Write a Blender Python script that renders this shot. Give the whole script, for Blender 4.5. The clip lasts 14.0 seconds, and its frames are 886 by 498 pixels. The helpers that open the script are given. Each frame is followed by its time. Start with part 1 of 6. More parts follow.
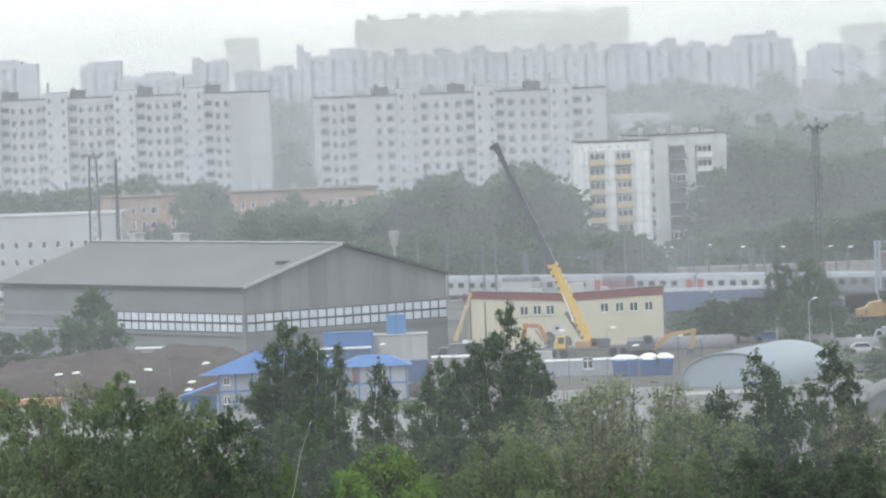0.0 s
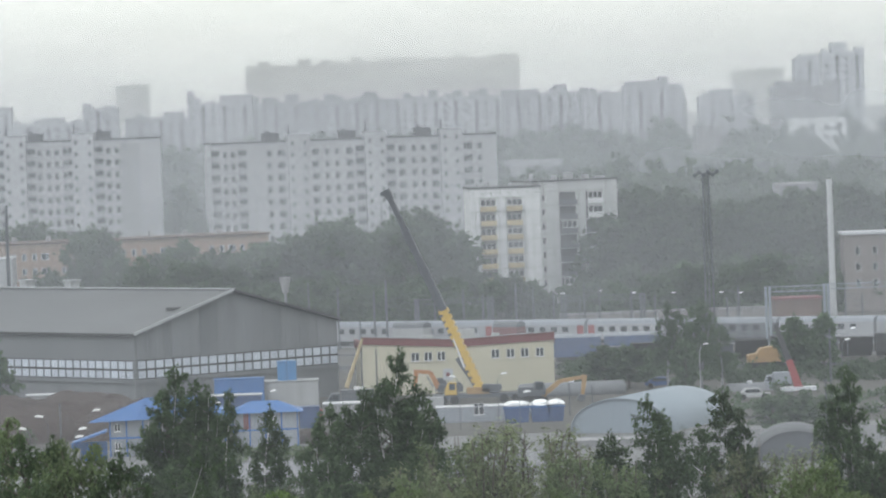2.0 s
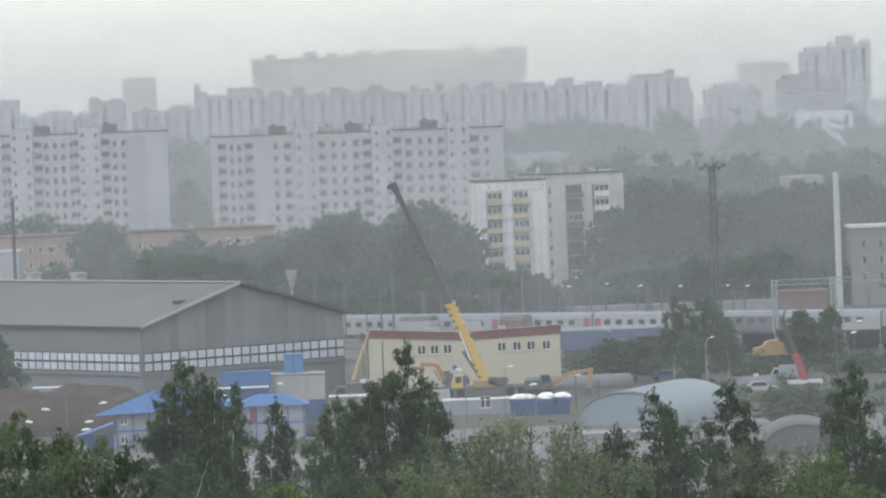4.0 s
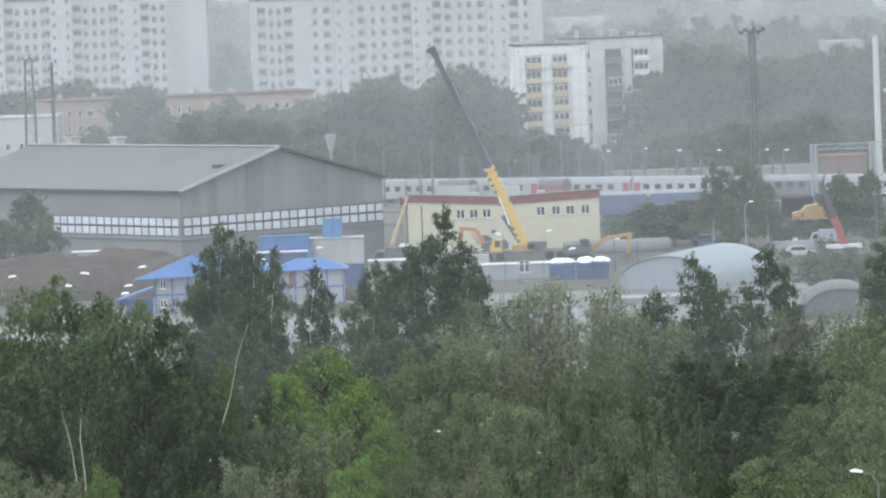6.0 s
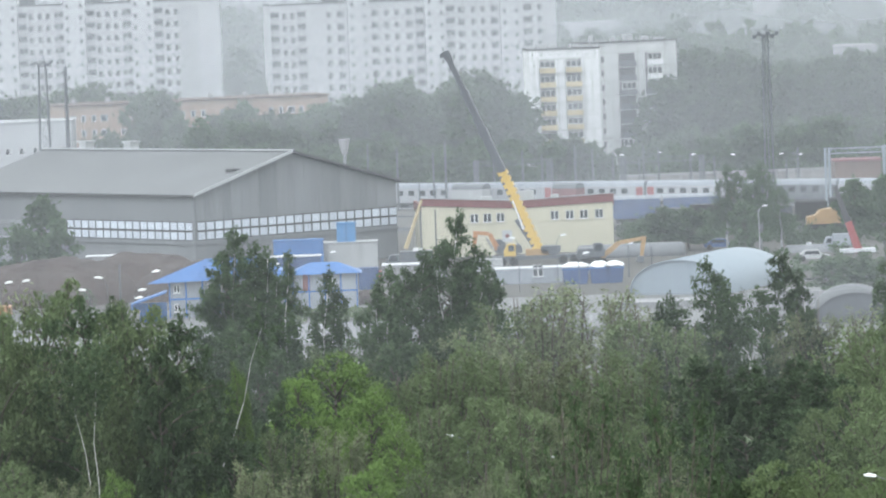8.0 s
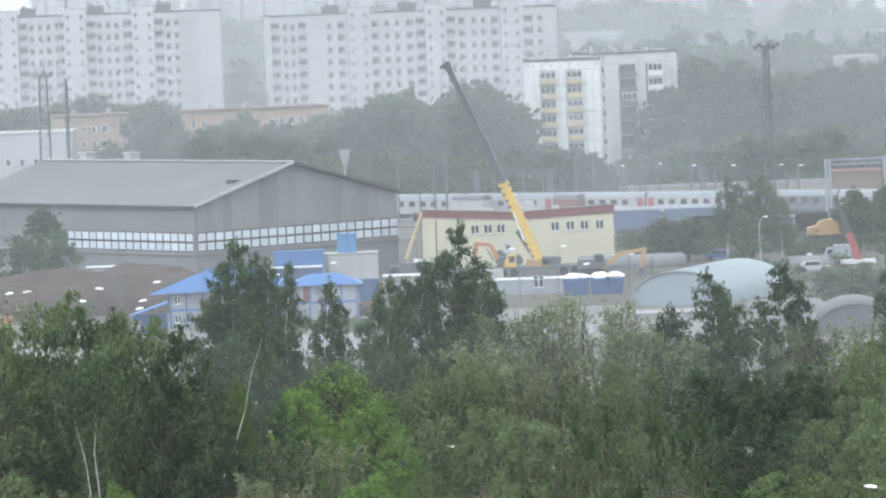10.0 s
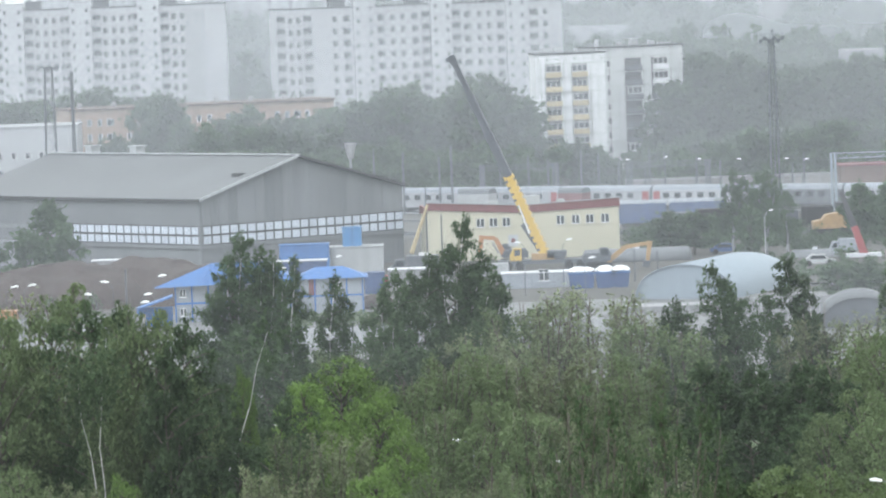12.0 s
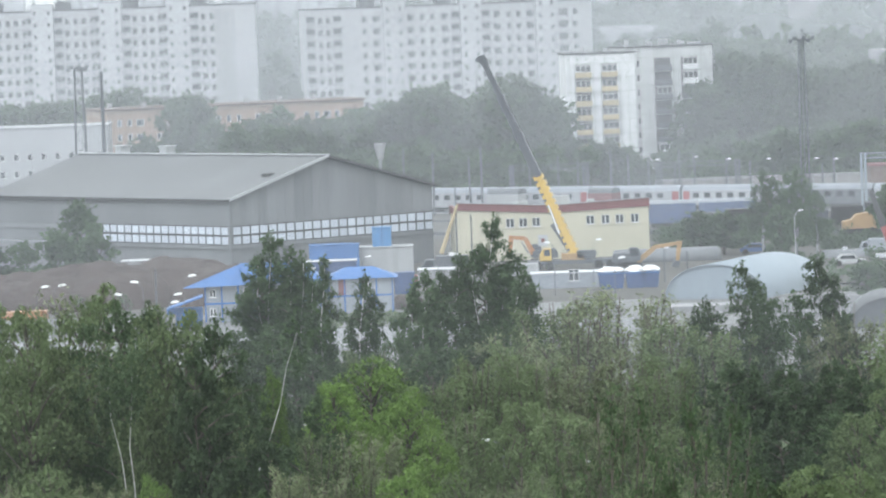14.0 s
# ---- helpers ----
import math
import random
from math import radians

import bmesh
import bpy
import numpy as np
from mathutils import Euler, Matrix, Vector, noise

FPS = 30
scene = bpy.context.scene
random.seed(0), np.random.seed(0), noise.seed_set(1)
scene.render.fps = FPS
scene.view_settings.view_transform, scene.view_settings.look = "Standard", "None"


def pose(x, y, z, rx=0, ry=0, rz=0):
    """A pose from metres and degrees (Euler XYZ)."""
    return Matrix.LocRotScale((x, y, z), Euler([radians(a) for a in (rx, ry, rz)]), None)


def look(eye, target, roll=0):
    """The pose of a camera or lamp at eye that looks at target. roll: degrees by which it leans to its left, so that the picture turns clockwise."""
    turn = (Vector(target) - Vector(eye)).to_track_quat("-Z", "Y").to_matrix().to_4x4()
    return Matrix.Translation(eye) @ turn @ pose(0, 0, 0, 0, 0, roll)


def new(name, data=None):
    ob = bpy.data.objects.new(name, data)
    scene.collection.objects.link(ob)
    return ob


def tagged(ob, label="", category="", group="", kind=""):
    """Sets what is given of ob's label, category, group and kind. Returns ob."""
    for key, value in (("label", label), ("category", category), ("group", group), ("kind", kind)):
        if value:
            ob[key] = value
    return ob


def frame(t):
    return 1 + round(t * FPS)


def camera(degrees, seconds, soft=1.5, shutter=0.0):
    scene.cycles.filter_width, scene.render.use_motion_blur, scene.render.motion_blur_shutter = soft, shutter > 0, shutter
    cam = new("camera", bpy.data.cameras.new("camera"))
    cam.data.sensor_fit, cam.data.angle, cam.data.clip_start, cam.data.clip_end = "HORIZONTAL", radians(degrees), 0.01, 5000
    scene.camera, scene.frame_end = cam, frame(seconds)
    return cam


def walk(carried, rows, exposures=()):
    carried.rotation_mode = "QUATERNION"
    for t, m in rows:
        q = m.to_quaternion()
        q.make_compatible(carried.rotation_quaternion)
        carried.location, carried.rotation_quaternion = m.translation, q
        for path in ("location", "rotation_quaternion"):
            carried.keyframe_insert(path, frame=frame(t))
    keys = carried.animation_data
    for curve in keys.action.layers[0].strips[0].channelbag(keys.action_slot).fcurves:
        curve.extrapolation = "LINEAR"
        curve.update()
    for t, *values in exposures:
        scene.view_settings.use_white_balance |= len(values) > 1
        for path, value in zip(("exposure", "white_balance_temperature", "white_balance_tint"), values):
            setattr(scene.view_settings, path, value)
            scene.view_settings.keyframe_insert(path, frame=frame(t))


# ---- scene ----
# A lookout high in a tower block; a rail yard, works and housing estates in rain haze.
EYE = (0.0, 0.0, 42.0)
cam = camera(10.0, 14.0, soft=2.2)
walk(cam, [
    (0.0, pose(*EYE, 87.8208, 2.1199, 0.0000)),
    (0.5, pose(*EYE, 88.0981, 2.1177, -0.4689)),
    (1.0, pose(*EYE, 88.2364, 2.1332, -0.8164)),
    (1.5, pose(*EYE, 88.2944, 2.1274, -1.0503)),
    (2.0, pose(*EYE, 88.2982, 2.1297, -1.2355)),
    (2.2, pose(*EYE, 88.3069, 2.1249, -1.2587)),
    (3.0, pose(*EYE, 88.3120, 2.1200, -1.2620)),
    (3.8, pose(*EYE, 88.3060, 2.1150, -1.2150)),
    (4.3, pose(*EYE, 87.8111, 2.1107, -1.1047)),
    (4.5, pose(*EYE, 87.4128, 2.1062, -1.1137)),
    (5.0, pose(*EYE, 86.9163, 2.0999, -1.0441)),
    (5.5, pose(*EYE, 86.7576, 2.1146, -0.8790)),
    (6.0, pose(*EYE, 86.7023, 2.1080, -0.7190)),
    (6.5, pose(*EYE, 86.6747, 2.1202, -0.6289)),
    (7.0, pose(*EYE, 86.6730, 2.1203, -0.5906)),
    (7.5, pose(*EYE, 86.7158, 2.1290, -0.5762)),
    (8.0, pose(*EYE, 86.7555, 2.1255, -0.5646)),
    (9.2, pose(*EYE, 86.8380, 2.1270, -0.5570)),
    (10.5, pose(*EYE, 86.8926, 2.1277, -0.5598)),
    (11.0, pose(*EYE, 86.8940, 2.1159, -0.5626)),
    (11.5, pose(*EYE, 86.8651, 2.1092, -0.5534)),
    (12.0, pose(*EYE, 86.8084, 2.1078, -0.4962)),
    (12.5, pose(*EYE, 86.7628, 2.1088, -0.4073)),
    (13.0, pose(*EYE, 86.7408, 2.0918, -0.2943)),
    (13.5, pose(*EYE, 86.7708, 2.1122, -0.2126)),
    (14.0, pose(*EYE, 86.8219, 2.1421, -0.1606)),
], exposures=[(0.0, 0.3, 5830, 10), (0.5, 0.15, 5830, 10), (1.0, 0.0, 5830, 10), (1.5, -0.05, 5830, 10), (4.3, -0.14, 5830, 10), (5.0, -0.22, 5700, 9), (6.0, 0.38, 5700, 9), (7.0, 0.57, 5700, 9), (14.0, 0.57, 5700, 9)])

# ---------------------------------------------------------------- sky and sun
world = bpy.data.worlds.new("overcast_sky")
scene.world = world
world.use_nodes = True
wn = world.node_tree.nodes
wl = world.node_tree.links
wn.clear()
sky = wn.new("ShaderNodeTexSky")
sky.sky_type = "NISHITA"
sky.sun_disc = False
sky.sun_elevation = radians(48)
sky.sun_rotation = radians(205)
sky.dust_density = 6.0
sky.air_density = 1.5
grey = wn.new("ShaderNodeHueSaturation")
grey.inputs["Saturation"].default_value = 0.12
even = wn.new("ShaderNodeMixRGB")
even.inputs[0].default_value = 0.7
even.inputs[2].default_value = (8.9, 8.65, 7.35, 1)
wb = wn.new("ShaderNodeBackground")
wb.inputs["Strength"].default_value = 0.195
wo = wn.new("ShaderNodeOutputWorld")
wl.new(sky.outputs[0], grey.inputs["Color"])
wl.new(grey.outputs[0], even.inputs[1])
wl.new(even.outputs[0], wb.inputs["Color"])
wl.new(wb.outputs[0], wo.inputs["Surface"])

sun = new("sun", bpy.data.lights.new("sun", "SUN"))
sun.data.energy = 1.1
sun.data.angle = radians(25)
sun.data.color = (1.0, 0.97, 0.93)
sun.matrix_world = look((0, 0, 100), (35, 75, 0))


# ---------------------------------------------------------------- materials
def mat(name, col, rough=0.8, var=0.18, scale=0.6, fine=9.0, bump=0.0, metal=0.0, island=0.0, objvar=0.0, streak=0.0):
    """A worn surface: blotches at one scale, grain at another, rain streaks."""
    m = bpy.data.materials.new(name)
    m.use_nodes = True
    n, l = m.node_tree.nodes, m.node_tree.links
    b = n["Principled BSDF"]
    b.inputs["Roughness"].default_value = rough
    b.inputs["Metallic"].default_value = metal
    b.inputs["Specular IOR Level"].default_value = 0.3
    tc = n.new("ShaderNodeTexCoord")
    src = tc.outputs["Object"]

    def noise_node(sc, det, coord):
        k = n.new("ShaderNodeTexNoise")
        k.inputs["Scale"].default_value = sc
        k.inputs["Detail"].default_value = det
        l.new(coord, k.inputs["Vector"])
        return k.outputs["Fac"]

    def math_node(op, a, c):
        k = n.new("ShaderNodeMath")
        k.operation = op
        for s, v in zip(k.inputs, (a, c)):
            if isinstance(v, (int, float)):
                s.default_value = v
            else:
                l.new(v, s)
        return k.outputs[0]

    big, small = noise_node(scale, 4, src), noise_node(fine, 3, src)
    f = math_node("ADD", math_node("MULTIPLY", big, 1.3), math_node("MULTIPLY", small, 0.7))
    f = math_node("MULTIPLY", math_node("SUBTRACT", f, 1.0), 2.2 * var)
    if streak:
        mp = n.new("ShaderNodeMapping")
        mp.inputs["Scale"].default_value = (1.6, 1.6, 0.09)
        l.new(src, mp.inputs["Vector"])
        s = noise_node(1.3, 5, mp.outputs[0])
        f = math_node("ADD", f, math_node("MULTIPLY", math_node("SUBTRACT", s, 0.5), 2.0 * streak))
    if island:
        g = n.new("ShaderNodeNewGeometry")
        f = math_node("ADD", f, math_node("MULTIPLY", math_node("SUBTRACT", g.outputs["Random Per Island"], 0.5), 2 * island))
    if objvar:
        o = n.new("ShaderNodeObjectInfo")
        f = math_node("ADD", f, math_node("MULTIPLY", math_node("SUBTRACT", o.outputs["Random"], 0.5), 2 * objvar))
    mul = n.new("ShaderNodeVectorMath")
    mul.operation = "SCALE"
    mul.inputs[0].default_value = col
    l.new(math_node("MAXIMUM", math_node("ADD", f, 1.0), 0.15), mul.inputs["Scale"])
    l.new(mul.outputs[0], b.inputs["Base Color"])
    if bump:
        k = n.new("ShaderNodeBump")
        k.inputs["Strength"].default_value = 0.6
        k.inputs["Distance"].default_value = bump
        l.new(small, k.inputs["Height"])
        l.new(k.outputs[0], b.inputs["Normal"])
    return m


def leaf_mat(name, col, thin=0.35, mix=0.22):
    m = mat(name, col, 0.7, 0.17, 0.3, 1.1, 0, 0, mix, 0.25)
    n, l = m.node_tree.nodes, m.node_tree.links
    b = n["Principled BSDF"]
    t = n.new("ShaderNodeBsdfTranslucent")
    l.new(b.inputs["Base Color"].links[0].from_socket, t.inputs["Color"])
    mx = n.new("ShaderNodeMixShader")
    mx.inputs[0].default_value = thin
    l.new(b.outputs[0], mx.inputs[1])
    l.new(t.outputs[0], mx.inputs[2])
    l.new(mx.outputs[0], n["Material Output"].inputs["Surface"])
    return m


def haze_mat(name, thick, top, base, col):
    """Airborne rain and dust: mostly clear, scattering white, thinning with height and uneven in gusts."""
    m = bpy.data.materials.new(name)
    m.use_nodes = True
    n, l = m.node_tree.nodes, m.node_tree.links
    n.clear()
    out = n.new("ShaderNodeOutputMaterial")
    clear = n.new("ShaderNodeBsdfTransparent")
    d = n.new("ShaderNodeBsdfDiffuse")
    t = n.new("ShaderNodeBsdfTranslucent")
    d.inputs["Color"].default_value = t.inputs["Color"].default_value = (*col, 1)
    both = n.new("ShaderNodeMixShader")
    l.new(d.outputs[0], both.inputs[1])
    l.new(t.outputs[0], both.inputs[2])
    geo = n.new("ShaderNodeNewGeometry")
    xyz = n.new("ShaderNodeSeparateXYZ")
    l.new(geo.outputs["Position"], xyz.inputs[0])
    fade = n.new("ShaderNodeMapRange")
    fade.interpolation_type = "SMOOTHSTEP"
    fade.inputs["From Min"].default_value, fade.inputs["From Max"].default_value = base, top
    fade.inputs["To Min"].default_value, fade.inputs["To Max"].default_value = thick, 0.0
    l.new(xyz.outputs["Z"], fade.inputs["Value"])
    mp = n.new("ShaderNodeMapping")
    mp.inputs["Scale"].default_value = (0.011, 0.011, 0.03)
    l.new(geo.outputs["Position"], mp.inputs["Vector"])
    k = n.new("ShaderNodeTexNoise")
    k.inputs["Scale"].default_value, k.inputs["Detail"].default_value = 1.0, 3
    l.new(mp.outputs[0], k.inputs["Vector"])
    gust = n.new("ShaderNodeMapRange")
    gust.inputs["From Min"].default_value, gust.inputs["From Max"].default_value = 0.3, 0.7
    gust.inputs["To Min"].default_value, gust.inputs["To Max"].default_value = 0.72, 1.28
    l.new(k.outputs["Fac"], gust.inputs["Value"])
    a = n.new("ShaderNodeMath")
    a.operation = "MULTIPLY"
    l.new(fade.outputs[0], a.inputs[0])
    l.new(gust.outputs[0], a.inputs[1])
    mx = n.new("ShaderNodeMixShader")
    l.new(a.outputs[0], mx.inputs[0])
    l.new(clear.outputs[0], mx.inputs[1])
    l.new(both.outputs[0], mx.inputs[2])
    l.new(mx.outputs[0], out.inputs["Surface"])
    return m


M = dict(
    soil=mat("yard_soil", (0.06, 0.057, 0.052), 0.95, 0.35, 0.05, 0.6, 0.05),
    dirt=mat("dug_earth", (0.042, 0.031, 0.028), 0.95, 0.35, 0.25, 2.0, 0.15),
    steel=mat("weathered_sheet_steel", (0.14, 0.145, 0.155), 0.65, 0.14, 0.12, 2.0, 0, 0, 0, 0.13, 0.2),
    roofing=mat("grey_sheet_roofing", (0.092, 0.095, 0.102), 0.6, 0.2, 0.1, 1.2, 0, 0, 0, 0.05, 0.0),
    steel_lt=mat("pale_trim", (0.31, 0.32, 0.33), 0.6, 0.1, 0.5),
    opal=mat("whitewashed_glazing", (0.39, 0.42, 0.475), 0.35, 0.12, 0.4, 3.0, 0, 0, 0, 0.12),
    cream=mat("cream_render", (0.37, 0.35, 0.275), 0.85, 0.08, 0.25, 3.0, 0, 0, 0, 0, 0.07),
    maroon=mat("maroon_parapet", (0.13, 0.05, 0.05), 0.7, 0.15, 0.4),
    white=mat("white_panel", (0.53, 0.535, 0.54), 0.85, 0.17, 0.35, 2.5, 0, 0, 0, 0.03, 0.22),
    panel=mat("pale_concrete_panel", (0.33, 0.335, 0.348), 0.9, 0.14, 0.15, 2.5, 0, 0, 0, 0.05, 0.12),
    panel_grey=mat("grey_concrete_panel", (0.26, 0.265, 0.27), 0.9, 0.14, 0.25, 2.5, 0, 0, 0, 0.05, 0.2),
    wing=mat("weathered_white_panel", (0.39, 0.395, 0.4), 0.9, 0.2, 0.3, 2.5, 0, 0, 0, 0.05, 0.3),
    joint=mat("panel_joint", (0.24, 0.235, 0.23), 0.9, 0.2, 1.0),
    # Roof bitumen; also painted as shade on the wing's loggias and far blocks.
    dark=mat("bitumen", (0.05, 0.05, 0.052), 0.85, 0.25, 0.5),
    glass=mat("dark_window_glass", (0.035, 0.04, 0.045), 0.12, 0.3, 0.5, 4.0, 0, 0, 0, 0.5),
    frame=mat("white_window_frame", (0.5, 0.5, 0.5), 0.6, 0.1, 1.0),
    ochre=mat("ochre_balcony_panel", (0.33, 0.272, 0.165), 0.8, 0.15, 0.6, 4.0, 0, 0, 0, 0.2),
    brick=mat("pale_orange_brick", (0.235, 0.178, 0.142), 0.9, 0.14, 0.3, 6.0, 0, 0, 0, 0.05, 0.1),
    yellow=mat("yellow_machine_paint", (0.42, 0.29, 0.075), 0.45, 0.12, 0.8),
    orange=mat("orange_machine_paint", (0.3, 0.15, 0.07), 0.5, 0.15, 0.8),
    red=mat("red_paint", (0.2, 0.05, 0.05), 0.5, 0.15, 0.8),
    boom=mat("dark_grey_boom_paint", (0.075, 0.08, 0.09), 0.5, 0.15, 0.6),
    blue=mat("blue_roof_sheet", (0.035, 0.105, 0.28), 0.5, 0.15, 0.3, 3.0, 0, 0, 0, 0.1),
    navy=mat("navy_wagon_paint", (0.035, 0.06, 0.14), 0.55, 0.2, 0.4, 3.0, 0, 0, 0, 0.1, 0.15),
    cabin=mat("grey_cabin_wall", (0.2, 0.215, 0.24), 0.7, 0.1, 0.5, 4.0, 0, 0, 0, 0.1, 0.1),
    amber=mat("worn_amber_paint", (0.26, 0.17, 0.08), 0.55, 0.2, 0.8),
    wall_blue=mat("blue_container_paint", (0.05, 0.12, 0.29), 0.55, 0.15, 0.4, 3.0, 0, 0, 0, 0.08, 0.12),
    rust=mat("dark_red_brick", (0.105, 0.072, 0.06), 0.9, 0.2, 0.4, 4.0, 0, 0, 0, 0.05, 0.15),
    brown=mat("brown_grey_brick", (0.17, 0.155, 0.152), 0.9, 0.14, 0.3, 4.0, 0, 0, 0, 0.05, 0.12),
    tank=mat("light_blue_cabin_paint", (0.06, 0.155, 0.31), 0.5, 0.12, 0.5),
    hangar=mat("bleached_hangar_sheet", (0.195, 0.225, 0.255), 0.6, 0.08, 0.2, 2.0, 0, 0, 0, 0.06, 0.08),
    concrete=mat("fence_concrete", (0.215, 0.215, 0.22), 0.9, 0.15, 0.4, 3.0, 0, 0, 0, 0.08, 0.15),
    fence_pale=mat("pale_fence_concrete", (0.29, 0.295, 0.3), 0.9, 0.2, 0.5, 3.0, 0, 0, 0, 0.12, 0.25),
    apron=mat("wet_concrete_apron", (0.105, 0.105, 0.107), 0.7, 0.3, 0.06, 0.8),
    rail=mat("train_grey_paint", (0.25, 0.255, 0.27), 0.5, 0.1, 0.4, 4.0, 0, 0, 0, 0.08, 0.1),
    silver=mat("wet_silver_roof", (0.4, 0.41, 0.43), 0.35, 0.1, 0.4),
    tyre=mat("rubber", (0.025, 0.025, 0.025), 0.9, 0.2, 1.0),
    lampw=mat("white_lamp_housing", (0.7, 0.7, 0.7), 0.4, 0.05, 1.0),
    pole=mat("grey_pole", (0.16, 0.165, 0.17), 0.6, 0.15, 0.5),
    pole_lt=mat("pale_concrete_pole", (0.36, 0.37, 0.38), 0.85, 0.1, 0.3),
    bark=mat("grey_brown_bark", (0.075, 0.065, 0.055), 0.95, 0.3, 1.5, 8.0),
    birch=mat("white_birch_bark", (0.34, 0.335, 0.32), 0.9, 0.5, 1.2, 3.0),
    leaf_dark=leaf_mat("birch_leaves", (0.044, 0.068, 0.03)),
    leaf_mid=leaf_mat("grey_green_leaves", (0.097, 0.13, 0.058)),
    leaf_pale=leaf_mat("willow_leaves", (0.135, 0.158, 0.083)),
    leaf_bright=leaf_mat("bright_maple_leaves", (0.088, 0.142, 0.031), 0.2),
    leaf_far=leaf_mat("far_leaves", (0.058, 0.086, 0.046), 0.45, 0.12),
    grass=mat("rough_grass", (0.05, 0.07, 0.03), 0.95, 0.3, 0.1, 1.5),
    block_far=mat("distant_block_wall", (0.24, 0.24, 0.25), 0.9, 0.08, 0.05, 0.5, 0, 0, 0, 0.15),
    block_dark=mat("grey_wall_and_recess_shade", (0.17, 0.165, 0.165), 0.9, 0.08, 0.05, 0.5, 0, 0, 0, 0.15),
)


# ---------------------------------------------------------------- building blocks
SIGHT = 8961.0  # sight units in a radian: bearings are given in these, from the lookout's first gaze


def spot(u, v, d):
    """The point d metres out on the bearing (u, v), the gaze leaning by 0.037."""
    return Vector(((u - 0.037 * (v - 100) - 784) / SIGHT * d, d, 42 - (v + 0.037 * (u - 784) - 100) / SIGHT * d))


def rise(y):
    """Height of the ground: level yard, then a long rise behind the housing."""
    if y < 960:
        return 0.0
    return min((y - 960) * 0.02, 20.0)


class Geo:
    """Collects the corners and faces of one mesh."""

    def __init__(self):
        self.v, self.f, self.m = [], [], []

    def add(self, verts, faces, m=0):
        k = len(self.v)
        self.v.extend(tuple(p) for p in verts)
        self.f.extend(tuple(i + k for i in q) for q in faces)
        self.m.extend([m] * len(faces))
        return self

    def box(self, x0, x1, y0, y1, z0, z1, m=0):
        p = [(x, y, z) for z in (z0, z1) for y in (y0, y1) for x in (x0, x1)]
        return self.add(p, [(0, 2, 3, 1), (4, 5, 7, 6), (0, 1, 5, 4), (1, 3, 7, 5), (3, 2, 6, 7), (2, 0, 4, 6)], m)

    def beam(self, p, q, w, h=None, m=0, w2=None, h2=None):
        """A straight member from p to q, w wide and h deep, tapering to w2 and h2."""
        p, q = Vector(p), Vector(q)
        h = w if h is None else h
        w2, h2 = (w if w2 is None else w2), (h if h2 is None else h2)
        a = (q - p).normalized()
        s = a.cross(Vector((0, 0, 1)))
        s = s.normalized() if s.length > 1e-3 else Vector((1, 0, 0))
        t = s.cross(a)
        pts = [p + s * (i * w / 2) + t * (j * h / 2) for i, j in ((-1, -1), (1, -1), (1, 1), (-1, 1))]
        pts += [q + s * (i * w2 / 2) + t * (j * h2 / 2) for i, j in ((-1, -1), (1, -1), (1, 1), (-1, 1))]
        return self.add(pts, [(3, 2, 1, 0), (4, 5, 6, 7), (0, 1, 5, 4), (1, 2, 6, 5), (2, 3, 7, 6), (3, 0, 4, 7)], m)

    def tube(self, pts, radii, sides=6, m=0):
        pts = [Vector(p) for p in pts]
        rings = []
        for i, p in enumerate(pts):
            a = (pts[min(i + 1, len(pts) - 1)] - pts[max(i - 1, 0)]).normalized()
            s = a.cross(Vector((0.31, 0.95, 0.05))).normalized()
            t = a.cross(s)
            rings.append([p + (s * math.cos(k * math.tau / sides) + t * math.sin(k * math.tau / sides)) * radii[i] for k in range(sides)])
        n = len(rings)
        faces = [(i * sides + k, i * sides + (k + 1) % sides, (i + 1) * sides + (k + 1) % sides, (i + 1) * sides + k) for i in range(n - 1) for k in range(sides)]
        faces += [tuple(range(sides))[::-1], tuple((n - 1) * sides + k for k in range(sides))]
        return self.add([p for r in rings for p in r], faces, m)

    def prism(self, profile, y0, y1, m=0):
        """A profile in x and z, drawn out along y."""
        n = len(profile)
        p = [(x, y0, z) for x, z in profile] + [(x, y1, z) for x, z in profile]
        return self.add(p, [tuple(range(n)), tuple(range(2 * n - 1, n - 1, -1))] + [(i, i + n, (i + 1) % n + n, (i + 1) % n) for i in range(n)], m)

    def mesh(self, name, *mats, smooth=False):
        me = bpy.data.meshes.new(name)
        me.from_pydata(self.v, [], self.f)
        for k in mats:
            me.materials.append(M[k])
        if len(mats) > 1:
            me.polygons.foreach_set("material_index", self.m)
        if smooth:
            me.polygons.foreach_set("use_smooth", [True] * len(self.f))
        me.update()
        return me


def thing(name, loc, rz=0.0, label="", category="", group="", kind=""):
    ob = new(name)
    ob.empty_display_size = 0.5
    ob.matrix_world = pose(loc[0], loc[1], loc[2], 0, 0, rz)
    return tagged(ob, label, category, group, kind)


def part(name, me, parent, label="", at=None):
    """One mesh under a thing or a part."""
    ob = new(name, me)
    ob.parent = parent
    if at is not None:
        ob.matrix_basis = at if isinstance(at, Matrix) else Matrix.Translation(at)
    return tagged(ob, label)


def solo(name, me, loc, rz=0.0, label="", category="", group="", kind=""):
    ob = new(name, me)
    ob.matrix_world = pose(loc[0], loc[1], loc[2], 0, 0, rz)
    return tagged(ob, label, category, group, kind)


